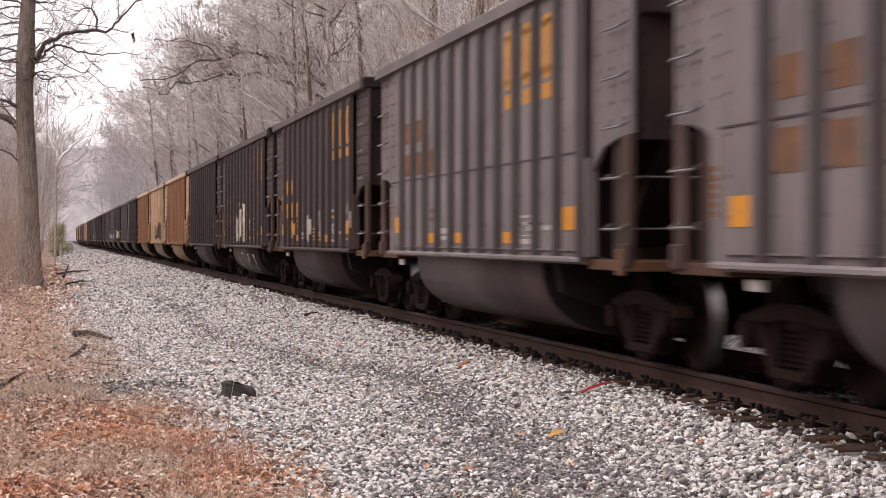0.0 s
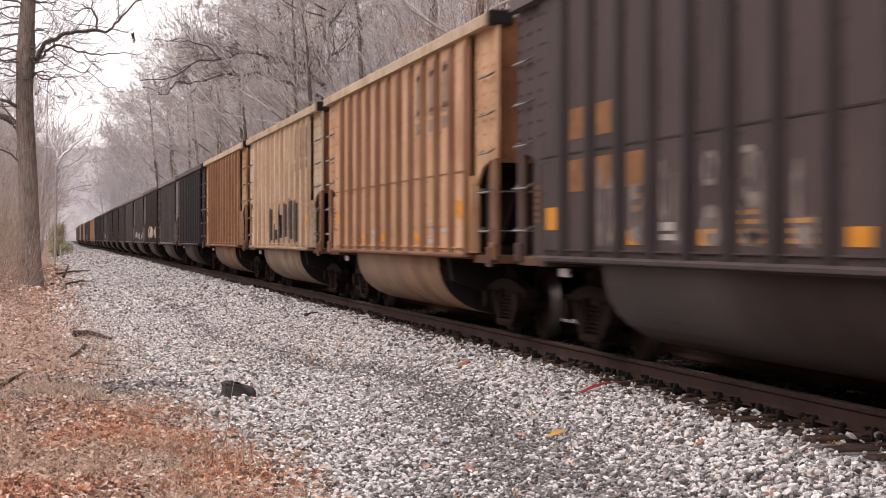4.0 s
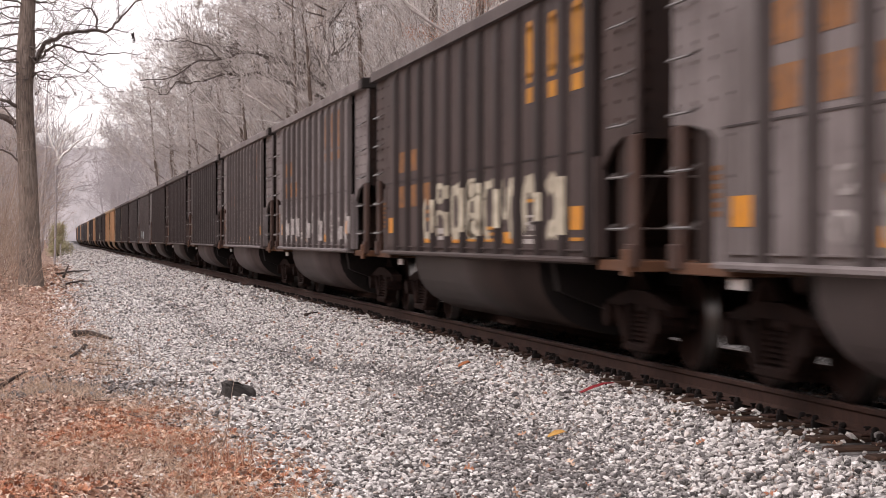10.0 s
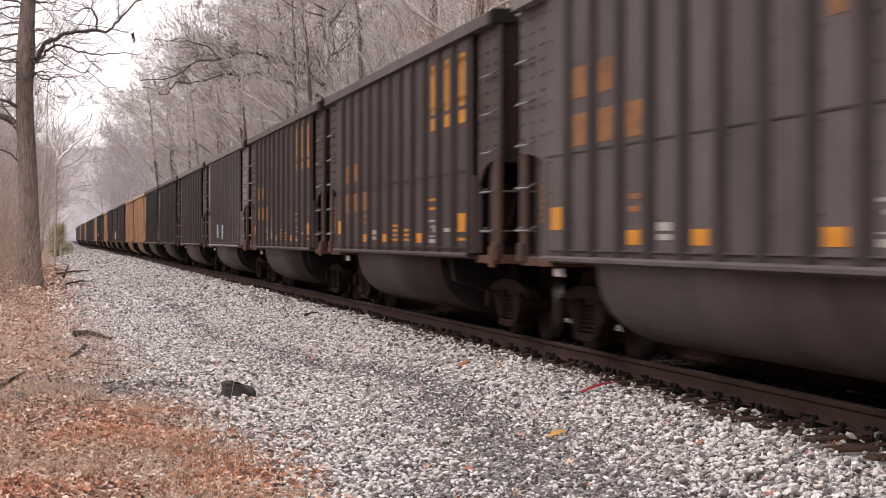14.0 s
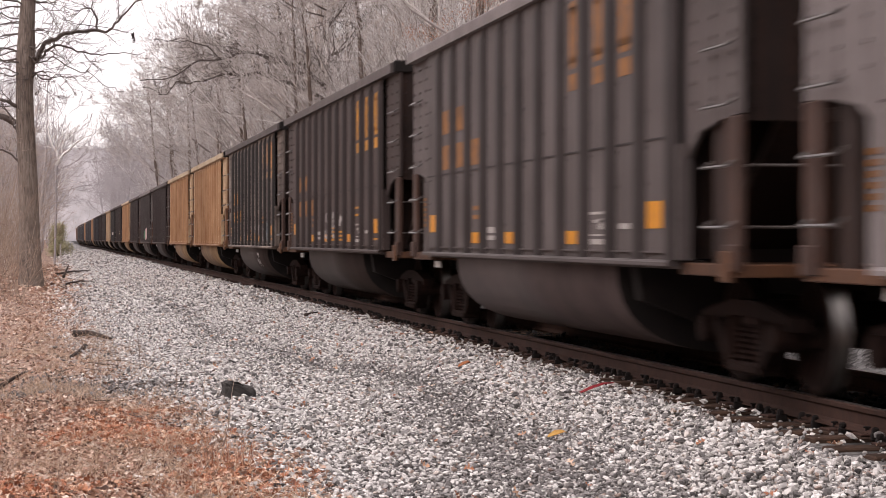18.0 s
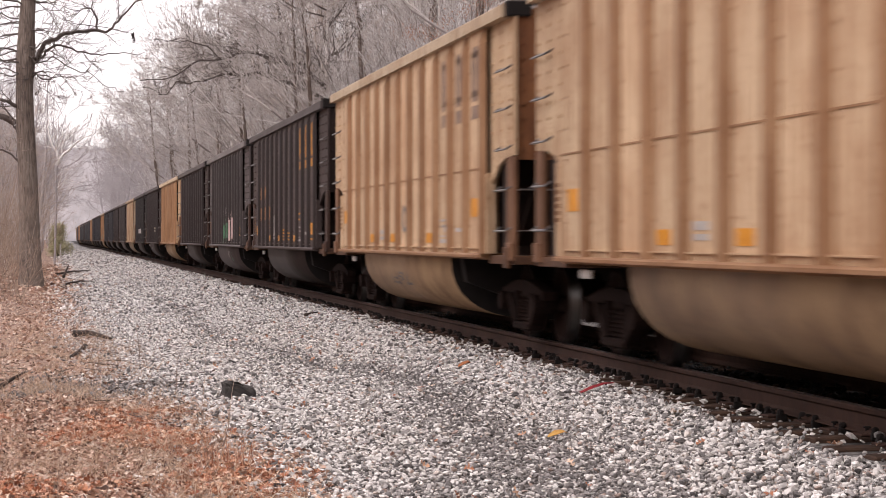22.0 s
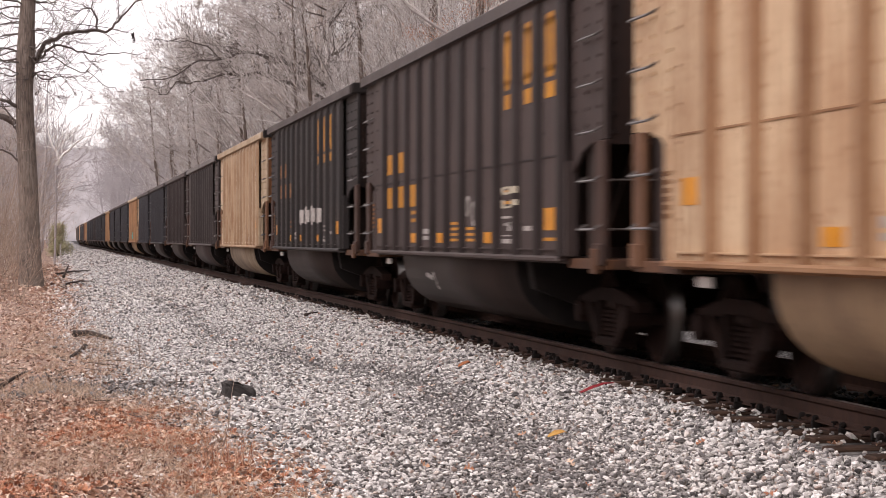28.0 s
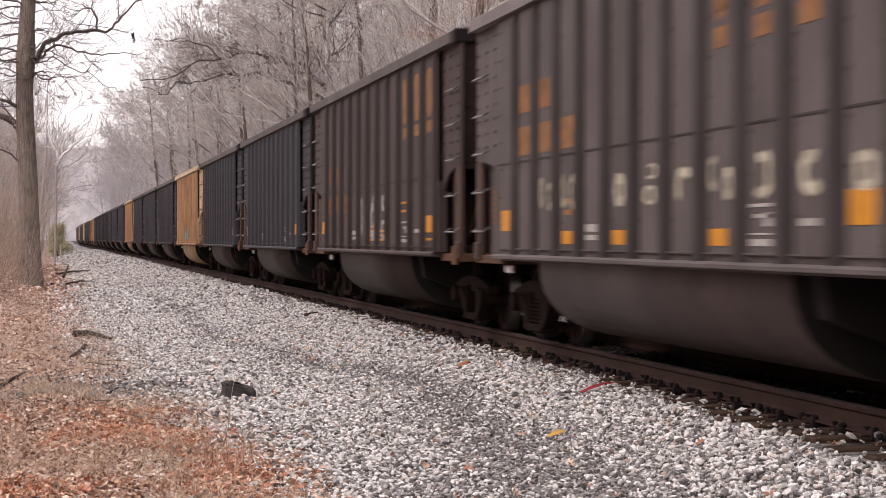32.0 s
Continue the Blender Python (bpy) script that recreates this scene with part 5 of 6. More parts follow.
def build_woods():
    sorts = []
    for i, (h, r0, mat, twig) in enumerate([(19, 0.24, BARK, BARK_PALE), (22, 0.30, BARK, BARK_MIX), (16, 0.16, BARK_PALE, BARK_TAN), (20, 0.22, BARK, BARK_PALE), (14, 0.12, BARK_PALE, BARK_PALE), (17, 0.2, BARK, BARK_TAN)]):
        trunk, crown = tree_parts(40 + i, h, r0, 11, counts=(6, 4, 2), least=0.015)
        sorts.append((tubes(trunk, mat, "trunk", 7), tubes(crown, twig, "crown", 3)))
    far = []
    for i in range(4):
        trunk, crown = tree_parts(80 + i, 17 + 2 * i, 0.22, 11, counts=(5, 3, 1), least=0.028)
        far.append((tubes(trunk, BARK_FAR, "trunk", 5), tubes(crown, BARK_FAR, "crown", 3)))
    edge = []
    for i, twig in enumerate((BARK_MIX, BARK_PALE, BARK_MIX)):
        trunk, crown = tree_parts(60 + i, 15.5 + i, 0.21, 14, (-0.13, 0.0), (-0.9, -0.25), (7, 5, 3), 0.30, 1.12, 0.013)
        edge.append((tubes(trunk, BARK, "trunk", 7), tubes(crown, twig, "crown", 3)))
    rng = random.Random(21)

    def put(x, y, which, size):
        trunk, crown = which
        wx = x + float(bend_x(y))
        m = Matrix.Translation((wx, y, float(ground_z(wx, y)) - 0.1)) @ Matrix.Rotation(rng.uniform(0, 6.28), 4, "Z") @ Matrix.Scale(size, 4)
        plant("bare_tree", "leafless grey-brown hardwood tree on the wooded slope", trunk, crown, m, "bare trees of the woods")
    # the leaning trees at the foot of the slope, whose crowns hang over the train
    for j, y in enumerate((96, 107, 117, 128, 140, 153, 167, 182, 198, 216, 236)):
        trunk, crown = edge[j % 3]
        off = 6.2 + rng.uniform(-0.6, 1.0)
        wx = off + float(bend_x(y))
        size = float(np.interp(y, [96, 130, 236], [0.82, 0.92, 1.10])) * rng.uniform(0.93, 1.07)
        m = Matrix.Translation((wx, y, float(ground_z(wx, y)) - 0.1)) @ Matrix.Rotation(rng.uniform(-0.5, 0.5), 4, "Z") @ Matrix.Scale(size, 4)
        plant("leaning_tree", "bare grey-brown tree leaning out over the train", trunk, crown, m, "leaning trees along the track")
    # the slope beyond the train
    for row, (off, gap) in enumerate([(8.5, 11), (13, 9), (19, 9), (27, 11), (36, 15), (47, 19)]):
        y = 60 + 6 * row
        while y < 270:
            put(off + rng.uniform(-2, 2), y + rng.uniform(-2, 2), sorts[rng.randrange(6)], rng.uniform(0.75, 1.05))
            y += gap * (1 + y / 200)
    # the distant valley
    y = 230
    while y < 640:
        for off in (9, 15, 24, 34, -10, -16, -25):
            put(off + rng.uniform(-3, 3), y + rng.uniform(-8, 8), far[rng.randrange(4)], rng.uniform(0.75, 1.05))
        y += 56
    # a tall hazy stand behind the old tree, on the near side of the valley
    y = 205
    while y < 440:
        for off in (-9.5, -13, -18):
            put(off + rng.uniform(-1.5, 1.5), y + rng.uniform(-5, 5), far[rng.randrange(4)], rng.uniform(0.8, 1.05))
        y += 16
    # tall hazy trees that close the view down the line
    y = 300
    while y < 720:
        put(float(np.interp(y, [300, 500, 720], [8.5, 9.0, 7.0])) + rng.uniform(-0.5, 5), y, far[rng.randrange(4)], float(np.interp(y, [300, 450, 720], [1.0, 1.3, 1.6])) * rng.uniform(0.85, 1.05))
        y += 15
    # the verge on the camera's side of the track
    for y, off in ((96, -10.5), (104, -9.8), (118, -11.5), (125, -9.5), (140, -10.8), (160, -9.8), (172, -12.5), (190, -10.2), (205, -12.0)):
        put(off + rng.uniform(-0.6, 0.6), y, sorts[rng.choice((2, 4, 5, 4))], rng.uniform(0.5, 0.75))

    def stand(kind, label, meshes, x, y):
        return plant(kind, label, meshes[0], meshes[1], Matrix.Translation((x, y, float(ground_z(x, y)))))
    stand("old_tree", "thick grey-brown old tree with a long bare limb", big_verge_tree(), -7.60, 72.0)
    stand("overhanging_tree", "dark bare tree with limbs hanging over the train", overhanging_tree(), 4.77, 110.0)
    stand("sycamore_tree", "white-barked bare sycamore at the verge", pale_tree(), -7.1, 140.0)
    r = np.random.RandomState(4)
    shoot_field("slope_brush", "pale bare brush and saplings covering the slope", BRUSH, spots_on(r, 900, 12, 48, 90, 290), 5, (4.0, 9.0), (0.02, 0.042), 9, 0.5, (0.2, 0.5), 2, (-0.25, -0.1))
    shoot_field("sapling_canopy", "dense pale bare saplings of the wooded slope", BRUSH, spots_on(r, 420, 6.5, 34, 95, 300), 15, (8.0, 16.0), (0.03, 0.05), 16, 0.3, (0.14, 0.34), 3, (-0.15, -0.05))
    shoot_field("track_brush", "light arching bare shoots beyond the train", BRUSH, spots_on(r, 330, 7.5, 13, 72, 230), 6, (6.0, 10.5), (0.018, 0.032), 10, 0.35, (0.2, 0.5), 2, (-0.12, -0.05))
    shoot_field("verge_brush", "tangled brown bare brush along the verge", BROWN_BRUSH, spots_on(r, 420, -15, -8.2, 62, 150), 7, (1.2, 6.5), (0.009, 0.02), 9, 0.5)
    shoot_field("near_brush", "thin brown bare brush round the old tree", BROWN_BRUSH, spots_on(r, 150, -12, -7.4, 52, 71), 27, (0.8, 3.6), (0.006, 0.012), 9, 0.6)
    shoot_field("far_woods", "bare woods in the distance, pale with painted haze", FAR_BRUSH, np.concatenate([spots_on(r, 480, 7, 60, 260, 700), spots_on(r, 300, -45, -9, 240, 700)]), 8, (7.0, 17.0), (0.05, 0.09), 9, 0.35, (0.12, 0.35), 1)
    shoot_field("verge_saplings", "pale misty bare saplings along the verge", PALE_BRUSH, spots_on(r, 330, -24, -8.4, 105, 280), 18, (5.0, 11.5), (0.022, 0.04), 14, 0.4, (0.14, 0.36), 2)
    # russet leaves that still cling to some saplings on the slope
    cs = []
    for x, y, z in ((5.9, 75.0, 8.75), (6.3, 75.2, 8.7), (6.8, 75.0, 8.72), (7.2, 75.4, 9.2), (8.0, 75.0, 9.5), (8.8, 75.0, 9.7), (8.5, 75.3, 9.95), (9.3, 75.2, 9.9)):
        cs.append((x, y, z))
    shoot_field("russet_saplings", "bare saplings that hold the russet leaves", BRUSH, spots_on(r, 16, 6.4, 9.6, 74.3, 76.0), 33, (8.0, 10.5), (0.02, 0.035), 12, 0.3, (0.08, 0.2))
    ob = new("clinging_leaves", leaf_cloud("clinging_leaves", RUSSET, cs, (0.30, 0.4, 0.15), 60, (0.04, 0.09), 3))
    tagged(ob, "russet dry leaves clinging to bare twigs on the slope", "leaves", kind="stuff")


def verge_edge(y):
    """Where the stones give way to the leaves."""
    return np.interp(y, [10, 14, 17.5, 20.5, 23, 28, 35, 58, 110], [-5.1, -5.2, -5.3, -5.45, -5.6, -5.75, -5.9, -5.95, -6.0]) + 0.16 * np.sin(y * 1.7) + 0.10 * np.sin(y * 4.1)


def build_stones():
    """Crushed stone: small blocks knocked out of shape, laid over the shoulder and the verge."""
    g = (1 + 5 ** 0.5) / 2
    ico = np.array([(-1, g, 0), (1, g, 0), (-1, -g, 0), (1, -g, 0), (0, -1, g), (0, 1, g), (0, -1, -g), (0, 1, -g), (g, 0, -1), (g, 0, 1), (-g, 0, -1), (-g, 0, 1)]) / 1.9
    itri = np.array([(0, 11, 5), (0, 5, 1), (0, 1, 7), (0, 7, 10), (0, 10, 11), (1, 5, 9), (5, 11, 4), (11, 10, 2), (10, 7, 6), (7, 1, 8), (3, 9, 4), (3, 4, 2), (3, 2, 6), (3, 6, 8), (3, 8, 9), (4, 9, 5), (2, 4, 11), (6, 2, 10), (8, 6, 7), (9, 8, 1)])
    octa = np.array([(1, 0, 0), (-1, 0, 0), (0, 1, 0), (0, -1, 0), (0, 0, 1), (0, 0, -1)], float)
    otri = np.array([(0, 2, 4), (2, 1, 4), (1, 3, 4), (3, 0, 4), (2, 0, 5), (1, 2, 5), (3, 1, 5), (0, 3, 5)])
    r = np.random.RandomState(11)

    def lay(name, label, mat, x, y, size, base, faces, lift):
        n = len(x)
        k = len(base)
        v = base[None] * (1 + r.uniform(-0.22, 0.22, (n, k, 1))) + r.uniform(-0.16, 0.16, (n, k, 3))
        v = v * np.stack([r.uniform(0.9, 1.45, n), r.uniform(0.65, 1.0, n), r.uniform(0.42, 0.72, n)], 1)[:, None]
        q = r.normal(0, 1, (n, 4)) * (1, 0.22, 0.22, 1)
        q /= np.linalg.norm(q, axis=1, keepdims=True)
        w, i, j, m = q.T
        R = np.stack([1 - 2 * (j * j + m * m), 2 * (i * j - m * w), 2 * (i * m + j * w), 2 * (i * j + m * w), 1 - 2 * (i * i + m * m), 2 * (j * m - i * w), 2 * (i * m - j * w), 2 * (j * m + i * w), 1 - 2 * (i * i + j * j)], 1).reshape(n, 3, 3)
        v = np.einsum("nab,nkb->nka", R, v) * size[:, None, None]
        wx = x + bend_x(y)
        z = ground_z(wx, y) + lift * size
        v += np.stack([wx, y, z], 1)[:, None]
        f = faces[None] + (np.arange(n) * k)[:, None, None]
        ob = new(name, array_mesh(name, v.reshape(-1, 3), f.reshape(-1, 3), mat))
        tagged(ob, label, "ballast", kind="stuff")

    def scatter(n, y0, y1, u0=-7.2, u1=-0.86):
        x, y = r.uniform(u0, u1, n), r.uniform(y0, y1, n)
        edge = verge_edge(y)
        keep = (x > edge) | (r.uniform(0, 1, n) < np.clip(1 - (edge - x) / 0.9, 0, 1) * 0.55)
        keep &= (x < np.interp(y, [12, 14.5, 18, 24], [-1.42, -1.36, -1.16, -1.08]) - 0.10 * np.sin(y * 2.3) * np.sin(y * 0.7)) | (r.uniform(0, 1, n) < 0.07)
        return x[keep], y[keep]

    def trodden(x, y):
        """How far a spot lies in the dark strip that feet have worn along the ballast."""
        way = np.interp(y, [11, 14.2, 17.7, 21, 25, 27.5, 35, 66, 120], [-3.6, -3.3, -2.95, -2.7, -2.75, -3.3, -3.95, -3.75, -3.4]) + 0.10 * np.sin(y * 0.9)
        wide = np.interp(y, [11, 14, 17, 22, 30, 66], [1.5, 1.0, 0.6, 0.45, 0.38, 0.4])
        d = np.exp(-((x - way) / wide) ** 2) * np.interp(y, [11, 24, 50, 90], [0.9, 1.0, 0.75, 0.4])
        return np.maximum(d, 0.45 * np.exp(-((x + 4.45) / 0.3) ** 2) * np.interp(y, [11, 13, 16.5, 18], [1, 1, 0.7, 0]))

    def pile(x, y):
        """The heap of larger pale stones in front of the rock."""
        return np.exp(-((x + 4.85) / 0.55) ** 2 - ((y - 19.4) / 1.5) ** 2)
    for y0, y1, n, base, faces, lo in ((11.5, 16, 38000, ico, itri, 0.0150), (16, 23, 62000, octa, otri, 0.0165), (23, 46, 110000, octa, otri, 0.0180), (46, 120, 80000, octa, otri, 0.028), (120, 280, 30000, octa, otri, 0.045)):
        x, y = scatter(n, y0, y1)
        d = trodden(x, y)
        dark = r.uniform(0, 1, len(x)) < 0.07 + 0.80 * d
        s = lo * np.exp(r.normal(0.05, 0.26, len(x))) * np.where(x > -2.3, 1.12, 1.0) * (1 + 0.18 * pile(x, y))
        ok = ~dark
        lay("ballast", "pale grey crushed stone ballast beside the track", STONE, x[ok], y[ok], s[ok], base, faces, r.uniform(-0.6, 1.7, ok.sum()) + 0.9 * pile(x[ok], y[ok]))
        lay("fine_gravel", "darker dusty fine gravel along a trodden strip", FINE_STONE, x[dark], y[dark], s[dark] * 0.85, base, faces, r.uniform(-0.5, 0.9, dark.sum()))
    # a grey band of grit across the leaves
    n = 16000
    x, y = r.uniform(-7.6, -5.2, n), 22.8 + r.normal(0, 1.3, n)
    keep = np.abs(y - (22.2 + 0.9 * (x + 6.4))) < r.exponential(0.9, n)
    x, y = x[keep], y[keep]
    lay("fine_gravel", "grey grit and small stones lying over the leaves", FINE_STONE, x, y, 0.015 * np.exp(r.normal(0, 0.3, len(x))), octa, otri, r.uniform(0.2, 1.8, len(x)))
    # ballast between the rails, up to the tie tops; its black is painted shade
    n = 9000
    x, y = r.uniform(-0.66, 0.66, n), 11.5 + 55 * r.uniform(0, 1, n) ** 1.4
    lay("coal_dusted_ballast", "ballast between the rails, black for the shade under the train", COAL, x, y, 0.03 * np.exp(r.normal(0, 0.25, n)), octa, otri, r.uniform(0.0, 1.2, n))


def build_litter():
    r = np.random.RandomState(17)

    def leaves(n, y0, y1, u0, u1, size, name, mat, lift, label, drifts=False):
        y = r.uniform(y0, y1, n)
        u = r.uniform(u0, u1, n)
        edge = verge_edge(y) + 0.1
        keep = u < edge + r.exponential(0.3, n) - 0.1
        if drifts:
            keep &= np.sin(u * 3.1 + 1.7 * np.sin(y * 0.8)) + np.sin(y * 1.9 - u * 1.2) > r.uniform(-0.35, 0.85, n)
        y, u = y[keep], u[keep]
        x = u + bend_x(y)
        p = np.stack([x, y, ground_z(x, y) + r.uniform(0.0, lift, len(x))], 1)
        tagged(new(name, (oak_leaves if drifts else leaves_mesh)(name, p, r, size, mat, 0.75)), label, "leaves", kind="stuff")
    leaves(46000, 11, 21.5, -8.2, -4.6, (0.02, 0.06), "leaf_litter", LITTER, 0.05, "tan and grey-brown broken leaves covering the verge")
    leaves(24000, 11, 19.6, -8.2, -4.7, (0.03, 0.085), "fallen_leaves", LEAF, 0.075, "orange-brown fallen oak leaves lying in drifts", True)
    leaves(34000, 19.5, 62, -11, -4.8, (0.03, 0.075), "leaf_litter", LITTER, 0.03, "dull brown broken leaf litter on the verge")
    leaves(9000, 62, 130, -14, -5.2, (0.12, 0.26), "leaf_litter", LITTER, 0.03, "dull brown broken leaf litter on the verge")
    # a few single leaves among the stones
    n = 130
    y, u = r.uniform(11, 40, n), r.uniform(-5.2, -1.0, n)
    x = u + bend_x(y)
    p = np.stack([x, y, ground_z(x, y) + 0.045], 1)
    tagged(new("scattered_leaves", oak_leaves("scattered_leaves", p, r, (0.05, 0.10), LEAF, 0.6)), "single dry leaves scattered among the ballast stones", "leaves", kind="stuff")
    # straw grass
    n = 15000
    y = 10.8 + 24 * r.uniform(0, 1, n) ** 2.0
    u = r.uniform(-9.5, -5.0, n)
    keep = (np.sin(u * 2.1 + y) + np.sin(y * 1.3 - u) > -0.2) & (u < verge_edge(y) + 0.25)
    y, u = y[keep], u[keep]
    x = u + bend_x(y)
    n = len(x)
    p = np.stack([x, y, ground_z(x, y)], 1)
    h = r.uniform(0.06, 0.26, n)
    d = np.stack([r.normal(0, 0.8, n), r.normal(0, 0.8, n), np.ones(n)], 1)
    d /= np.linalg.norm(d, axis=1, keepdims=True)
    mid = p + d * h[:, None] * 0.6
    end = mid + (d + np.stack([r.normal(0, 0.6, n), r.normal(0, 0.6, n), -0.3 * np.ones(n)], 1)) * h[:, None] * 0.45
    rad = r.uniform(0.0016, 0.0034, n)[:, None]
    tagged(new("dry_grass", tubes(np.concatenate([np.concatenate([p, mid, rad, rad * 0.8], 1), np.concatenate([mid, end, rad * 0.8, rad * 0.4], 1)]), STRAW, "dry_grass", 3)), "bent dry straw-coloured grass among the fallen leaves", "grass", kind="stuff")
    n = 90
    y, u = r.uniform(17.5, 32, n), r.uniform(-7.6, -5.0, n)
    x = u + bend_x(y)
    a = r.uniform(-0.6, 0.6, n) + np.where(r.uniform(0, 1, n) < 0.5, 0, math.pi)
    h = r.uniform(0.08, 0.4, n)
    p = np.stack([x, y, ground_z(x, y) + r.uniform(0.015, 0.04, n)], 1)
    q = p + np.stack([np.cos(a) * h, np.sin(a) * h, r.uniform(-0.01, 0.04, n)], 1)
    w = r.uniform(0.004, 0.011, n)[:, None]
    tagged(new("fallen_twigs", tubes(np.concatenate([p, q, w, w * 0.5], 1), BARK, "fallen_twigs", 4)), "small dark twigs lying between leaves and stones", "twigs", kind="stuff")
    # thin weed stalks standing in the leaves
    shoot_field("weed_stalks", "thin dry weed stalks standing in the leaf litter", BROWN_BRUSH, spots_on(r, 70, -8.6, -5.2, 12, 30), 9, (0.25, 0.9), (0.003, 0.006), 3, 0.25)
    shoot_field("straw_tuft", "flattened pale straw tuft among the leaves", STRAW, spots_on(r, 420, -6.85, -6.1, 21.6, 22.9), 41, (0.10, 0.34), (0.003, 0.006), 2, 1.2)
    tuft = spots_on(r, 60, -5.5, -5.15, 14.6, 15.3)
    shoot_field("russet_tuft", "upright russet grass tuft at the edge of the stones", LEAF, tuft, 10, (0.15, 0.38), (0.004, 0.008), 2, 0.3)


LITTER = pieces("broken_leaf_litter", [(0.0, (0.12, 0.07, 0.052)), (0.3, (0.34, 0.19, 0.132)), (0.6, (0.60, 0.395, 0.295)), (0.85, (0.76, 0.59, 0.475)), (1.0, (0.88, 0.78, 0.68))], 0.9)


def knocked(bm, seed, amount):
    rng = random.Random(seed)
    for v in bm.verts:
        v.co += Vector((rng.uniform(-amount, amount), rng.uniform(-amount, amount), rng.uniform(-amount, amount)))


def build_small():
    rock = plain("dark_block_stone", (0.085, 0.078, 0.074), (0.045, 0.042, 0.040), 9, 0.9, 0, 0.8)
    bm = bmesh.new()
    box(bm, -0.17, 0.17, -0.13, 0.13, -0.03, 0.2, 0.035)
    bmesh.ops.subdivide_edges(bm, edges=bm.edges[:], cuts=2)
    knocked(bm, 2, 0.017)
    for v in bm.verts:
        v.co.z -= 0.05 * v.co.x / 0.17 * (v.co.z > 0.1) + 0.02 * math.sin(v.co.x * 30)
    ob = new("rock", bm_mesh("rock", bm, rock))
    ob.matrix_basis = pose(-4.70, 21.7, float(ground_z(-4.70, 21.7)) - 0.01, 0, 4, 8) @ Matrix.Diagonal((0.98, 0.98, 0.82, 1))
    tagged(ob, "single dark grey block of stone lying on the ballast", "rock")
    wood = plain("grey_dead_wood", (0.085, 0.065, 0.054), (0.04, 0.032, 0.028), 12, 0.95, 0, 0.6)

    def stick(points, r, label):
        bm = bmesh.new()
        n = len(points) - 1
        for k in range(n):
            rod(bm, points[k], points[k + 1], r * (1 - 0.6 * k / n), r * (1 - 0.6 * (k + 1) / n), 7)
        x, y = points[0][0], points[0][1]
        ob = new("fallen_branch", bm_mesh("fallen_branch", bm, wood, True))
        tagged(ob, label, "branch", "fallen branches")

    def on(x, y, up=0.03):
        return (x, y, float(ground_z(x, y)) + up)
    stick([on(-6.30, 34.9, 0.09), on(-6.05, 34.2, 0.10), on(-5.74, 33.5, 0.06)], 0.06, "forked dead branch lying on the leaf litter")
    stick([on(-6.16, 31.6, 0.05), on(-6.24, 29.8, 0.06), on(-6.42, 28.5, 0.04)], 0.045, "short dead branch lying on the leaf litter")
    stick([on(-7.25, 23.6, 0.04), on(-7.05, 24.3, 0.05), on(-6.92, 24.9, 0.03)], 0.03, "dark dead branch half sunk in leaves")
    stick([on(-6.03, 22.2, 0.03), on(-5.9, 22.6, 0.05), on(-5.77, 23.0, 0.03)], 0.02, "thin dead branch at the edge of the stones")
    stick([on(-6.8, 88, 0.1), on(-6.1, 96, 0.15), on(-5.2, 104, 0.1)], 0.05, "long dead branch across the verge")
    stick([on(-6.4, 72, 0.1), on(-5.9, 76, 0.1), on(-5.3, 80, 0.06)], 0.04, "weathered dead branch across the verge")
    stick([on(-6.5, 84, 0.1), on(-6.3, 86, 0.5)], 0.06, "broken stub of a dead branch")
    stick([on(-1.95, 39.6, 0.06), on(-1.65, 40.0, 0.07)], 0.03, "short dark piece of wood among the stones")

    def scrap(x, y, pts, colour, name, label, cat, turn=0.0):
        bm = bmesh.new()
        top = [bm.verts.new((px, py, pz)) for px, py, pz in pts]
        low = [bm.verts.new((px, py, pz - 0.004)) for px, py, pz in pts]
        n = len(pts)
        for k in range(n // 2 - 1):
            a, b, c, d = k, k + 1, n - 2 - k, n - 1 - k
            bm.faces.new((top[a], top[b], top[c], top[d]))
            bm.faces.new((low[d], low[c], low[b], low[a]))
        for k in range(n):
            bm.faces.new((top[k], low[k], low[(k + 1) % n], top[(k + 1) % n]))
        ob = new(name, bm_mesh(name, bm, colour))
        ob.matrix_basis = pose(x, y, float(ground_z(x, y)) + 0.055, 8, -6, turn)
        tagged(ob, label, cat)
    red = plain("weathered_red_plastic", (0.30, 0.025, 0.03), (0.19, 0.02, 0.025), 14, 0.5)
    scrap(-1.55, 19.0, [(-0.17, -0.02, 0.0), (-0.05, -0.025, 0.03), (0.08, -0.015, 0.05), (0.19, -0.01, 0.045), (0.19, 0.015, 0.05), (0.08, 0.03, 0.055), (-0.05, 0.03, 0.035), (-0.17, 0.025, 0.0)], red, "red_scrap", "torn strip of red plastic lying on the ballast", "litter", 14)
    yellow = plain("yellow_leaf", (0.55, 0.33, 0.09), (0.45, 0.22, 0.06), 20, 0.7)
    scrap(-2.69, 15.8, [(-0.08, -0.02, 0.0), (-0.02, -0.05, 0.02), (0.05, -0.035, 0.03), (0.08, 0.0, 0.01), (0.05, 0.04, 0.03), (-0.01, 0.05, 0.03), (-0.06, 0.03, 0.01), (-0.08, 0.01, 0.0)], yellow, "yellow_leaf", "large yellow leaf lying on the stones", "leaf")
    orange = plain("rust_orange_leaf", (0.36, 0.13, 0.05), (0.25, 0.08, 0.03), 20, 0.7)
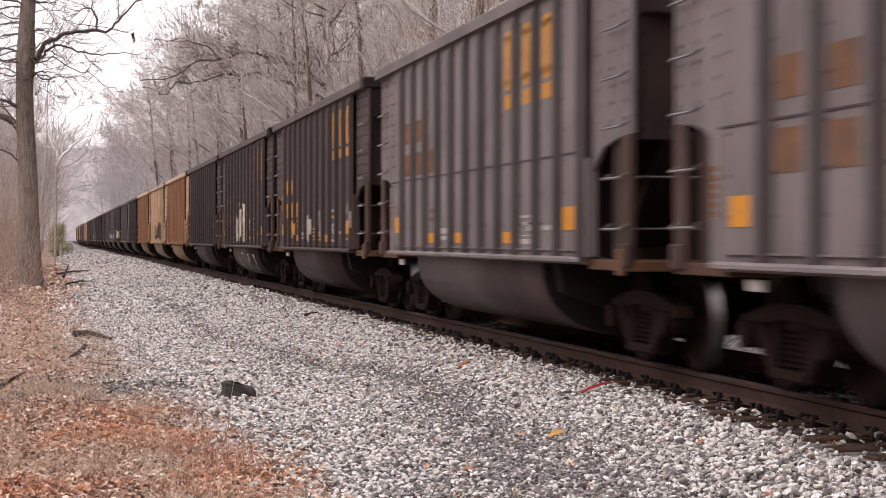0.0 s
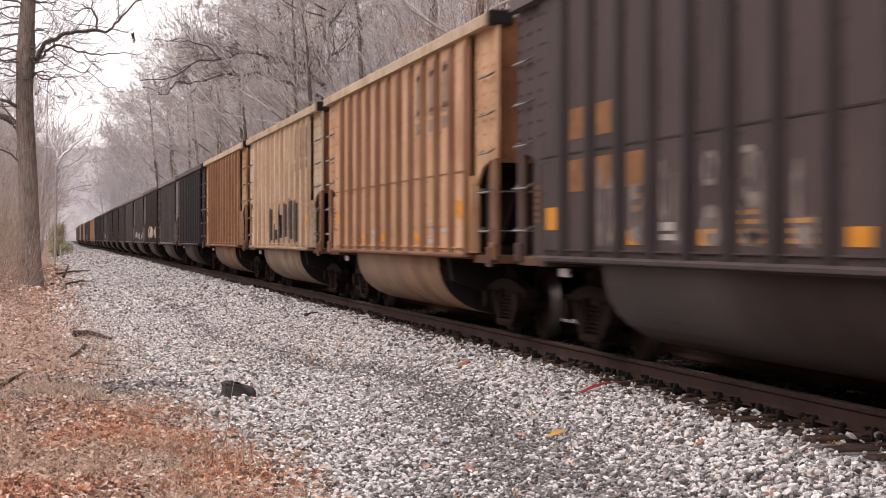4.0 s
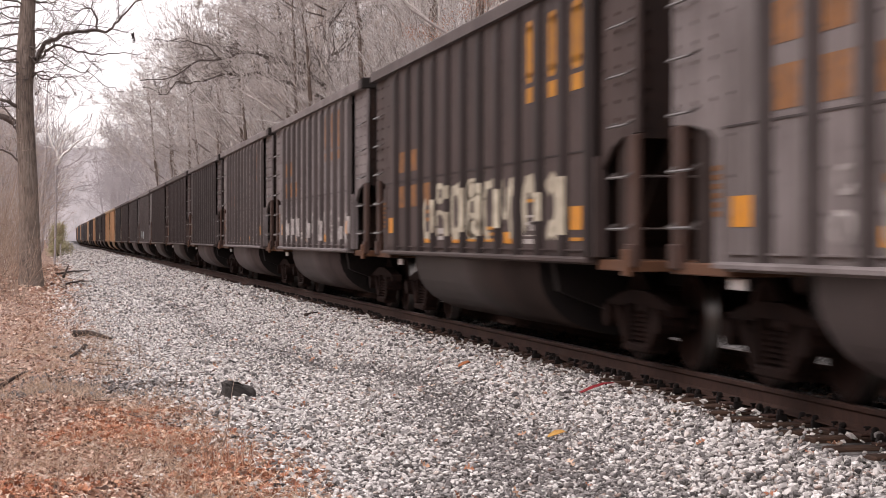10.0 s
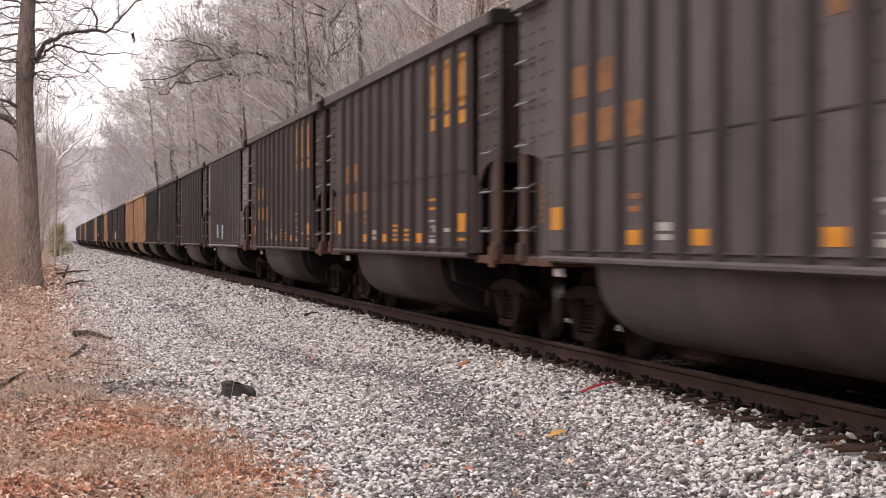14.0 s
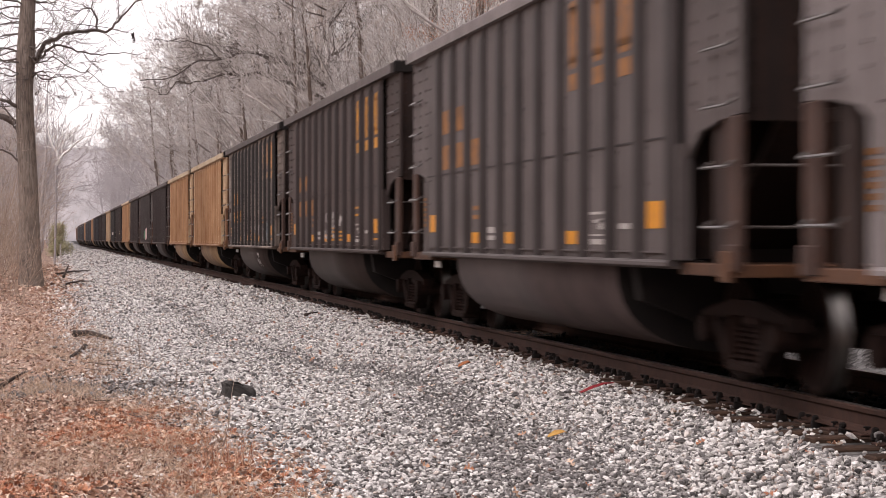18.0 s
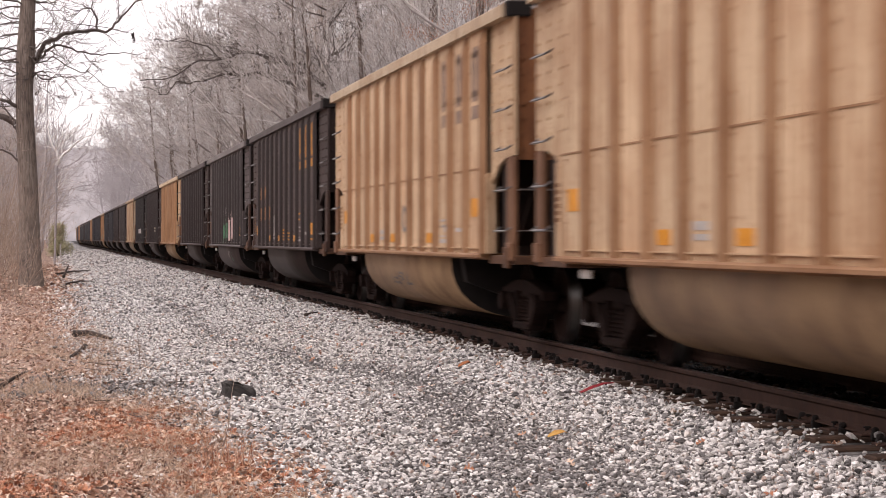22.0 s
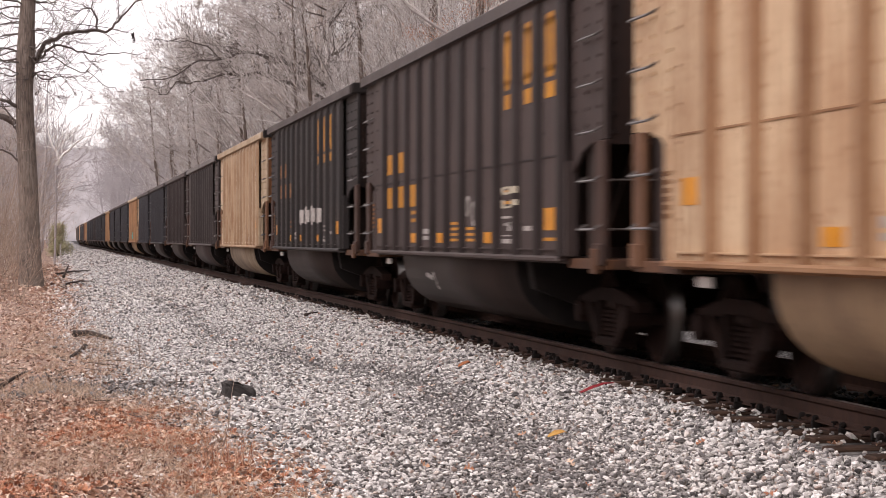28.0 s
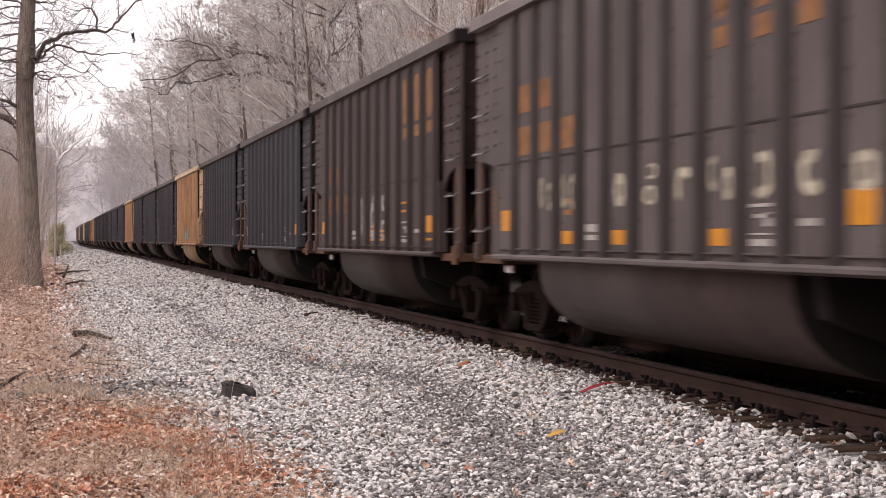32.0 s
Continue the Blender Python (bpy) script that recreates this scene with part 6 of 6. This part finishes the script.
    scrap(-1.94, 23.5, [(-0.08, -0.02, 0.0), (-0.02, -0.05, 0.03), (0.05, -0.035, 0.05), (0.08, 0.0, 0.02), (0.05, 0.04, 0.05), (-0.01, 0.05, 0.04), (-0.06, 0.03, 0.02), (-0.08, 0.01, 0.0)], orange, "orange_leaf", "curled rust-orange leaf lying on the stones", "leaf")
    # the green shrub and the white post down the line
    shrub = thing("evergreen_shrub", "dull green evergreen shrub beside the ballast", "shrub")
    bx, by = -7.0, 190.0
    bz = float(ground_z(bx, by))
    r = np.random.RandomState(31)
    cs = np.stack([r.normal(0, 0.42, 60), r.normal(0, 0.5, 60), 0.3 + 2.3 * r.uniform(0, 1, 60) ** 0.9], 1)
    cs[:, :2] *= (1.15 - 0.28 * cs[:, 2:3])
    child("foliage", leaf_cloud("foliage", EVERGREEN, cs, (0.2, 0.2, 0.22), 130, (0.08, 0.16), 5), shrub)
    child("stems", tubes([(0, 0, -0.2, 0.1, 0, 1.2, 0.05, 0.03), (0, 0, -0.2, -0.2, 0.1, 1.5, 0.05, 0.03), (0, 0, -0.2, 0.05, -0.2, 2.2, 0.05, 0.02)], BARK, "stems", 5), shrub)
    shrub.matrix_basis = Matrix.Translation((bx, by, bz)) @ Matrix.Scale(1.05, 4)
    white = plain("flaking_white_paint", (0.62, 0.60, 0.57), (0.45, 0.42, 0.40), 12, 0.7)
    post = thing("marker_post", "short white-painted marker post beside the track", "post")
    bm = bmesh.new()
    box(bm, -0.06, 0.06, -0.06, 0.06, -0.2, 1.15, 0.01)
    part("post_shaft", bm, white, post)
    bm = bmesh.new()
    box(bm, -0.08, 0.08, -0.08, 0.08, 1.15, 1.21, 0.015)
    part("post_top", bm, white, post)
    post.matrix_basis = Matrix.Translation((-6.75, 165.0, float(ground_z(-6.75, 165.0))))
    # a bundle of dead leaves hanging from the tip of a twig of the old tree
    clump = thing("hanging_leaf_bundle", "dark bundle of dead leaves hanging from a thin twig", "leaf bundle")
    cs = np.array([(0, 0, 0.0), (0.03, 0, -0.08), (0.05, 0, -0.17)])
    child("leaves", leaf_cloud("leaves", BARK_DARK, cs, (0.03, 0.04, 0.04), 10, (0.07, 0.12), 6), clump)
    child("twig", tubes([(-0.9, 0, 0.25, -0.4, 0, 0.14, 0.012, 0.01), (-0.4, 0, 0.14, 0.0, 0, 0.05, 0.01, 0.008), (-2.0, -0.1, 0.35, -0.9, 0, 0.25, 0.014, 0.012)], BARK_DARK, "twig", 4), clump)
    clump.matrix_basis = Matrix.Translation((-4.17, 71.7, 8.15))


def build_backdrop():
    """A flat wooded ridge that closes the valley; haze is put into its colour."""
    r = np.random.RandomState(2)
    n = 700
    xs = np.linspace(-420, 420, n)
    top = 45 + 4 * np.sin(xs * 0.02 + 1) + 1.6 * np.abs(np.sin(xs * 0.31 + 2 * np.sin(xs * 0.07))) + 0.8 * np.abs(np.sin(xs * 0.9)) + r.uniform(-0.7, 0.7, n)
    v = np.concatenate([np.stack([xs, np.full(n, 1130.0), np.full(n, -4.0)], 1), np.stack([xs, np.full(n, 1130.0), top], 1)])
    i = np.arange(n - 1)
    f = np.stack([i, i + 1, i + n + 1, i + n], 1)
    misty = plain("haze_toned_ridge", (0.66, 0.645, 0.66), (0.57, 0.555, 0.57), 0.8, 1.0, 0, 0.1)
    tagged(new("backdrop", array_mesh("backdrop", v, f, misty, True)), "flat wooded ridge closing the valley, pale with painted haze", "ridge", kind="structure")


build_ground()
build_backdrop()
build_rails()
build_woods()
for _n in range(FIRST, LAST + 1):
    build_car(_n)
build_small()
build_litter()
build_ties()
build_stones()

motions()
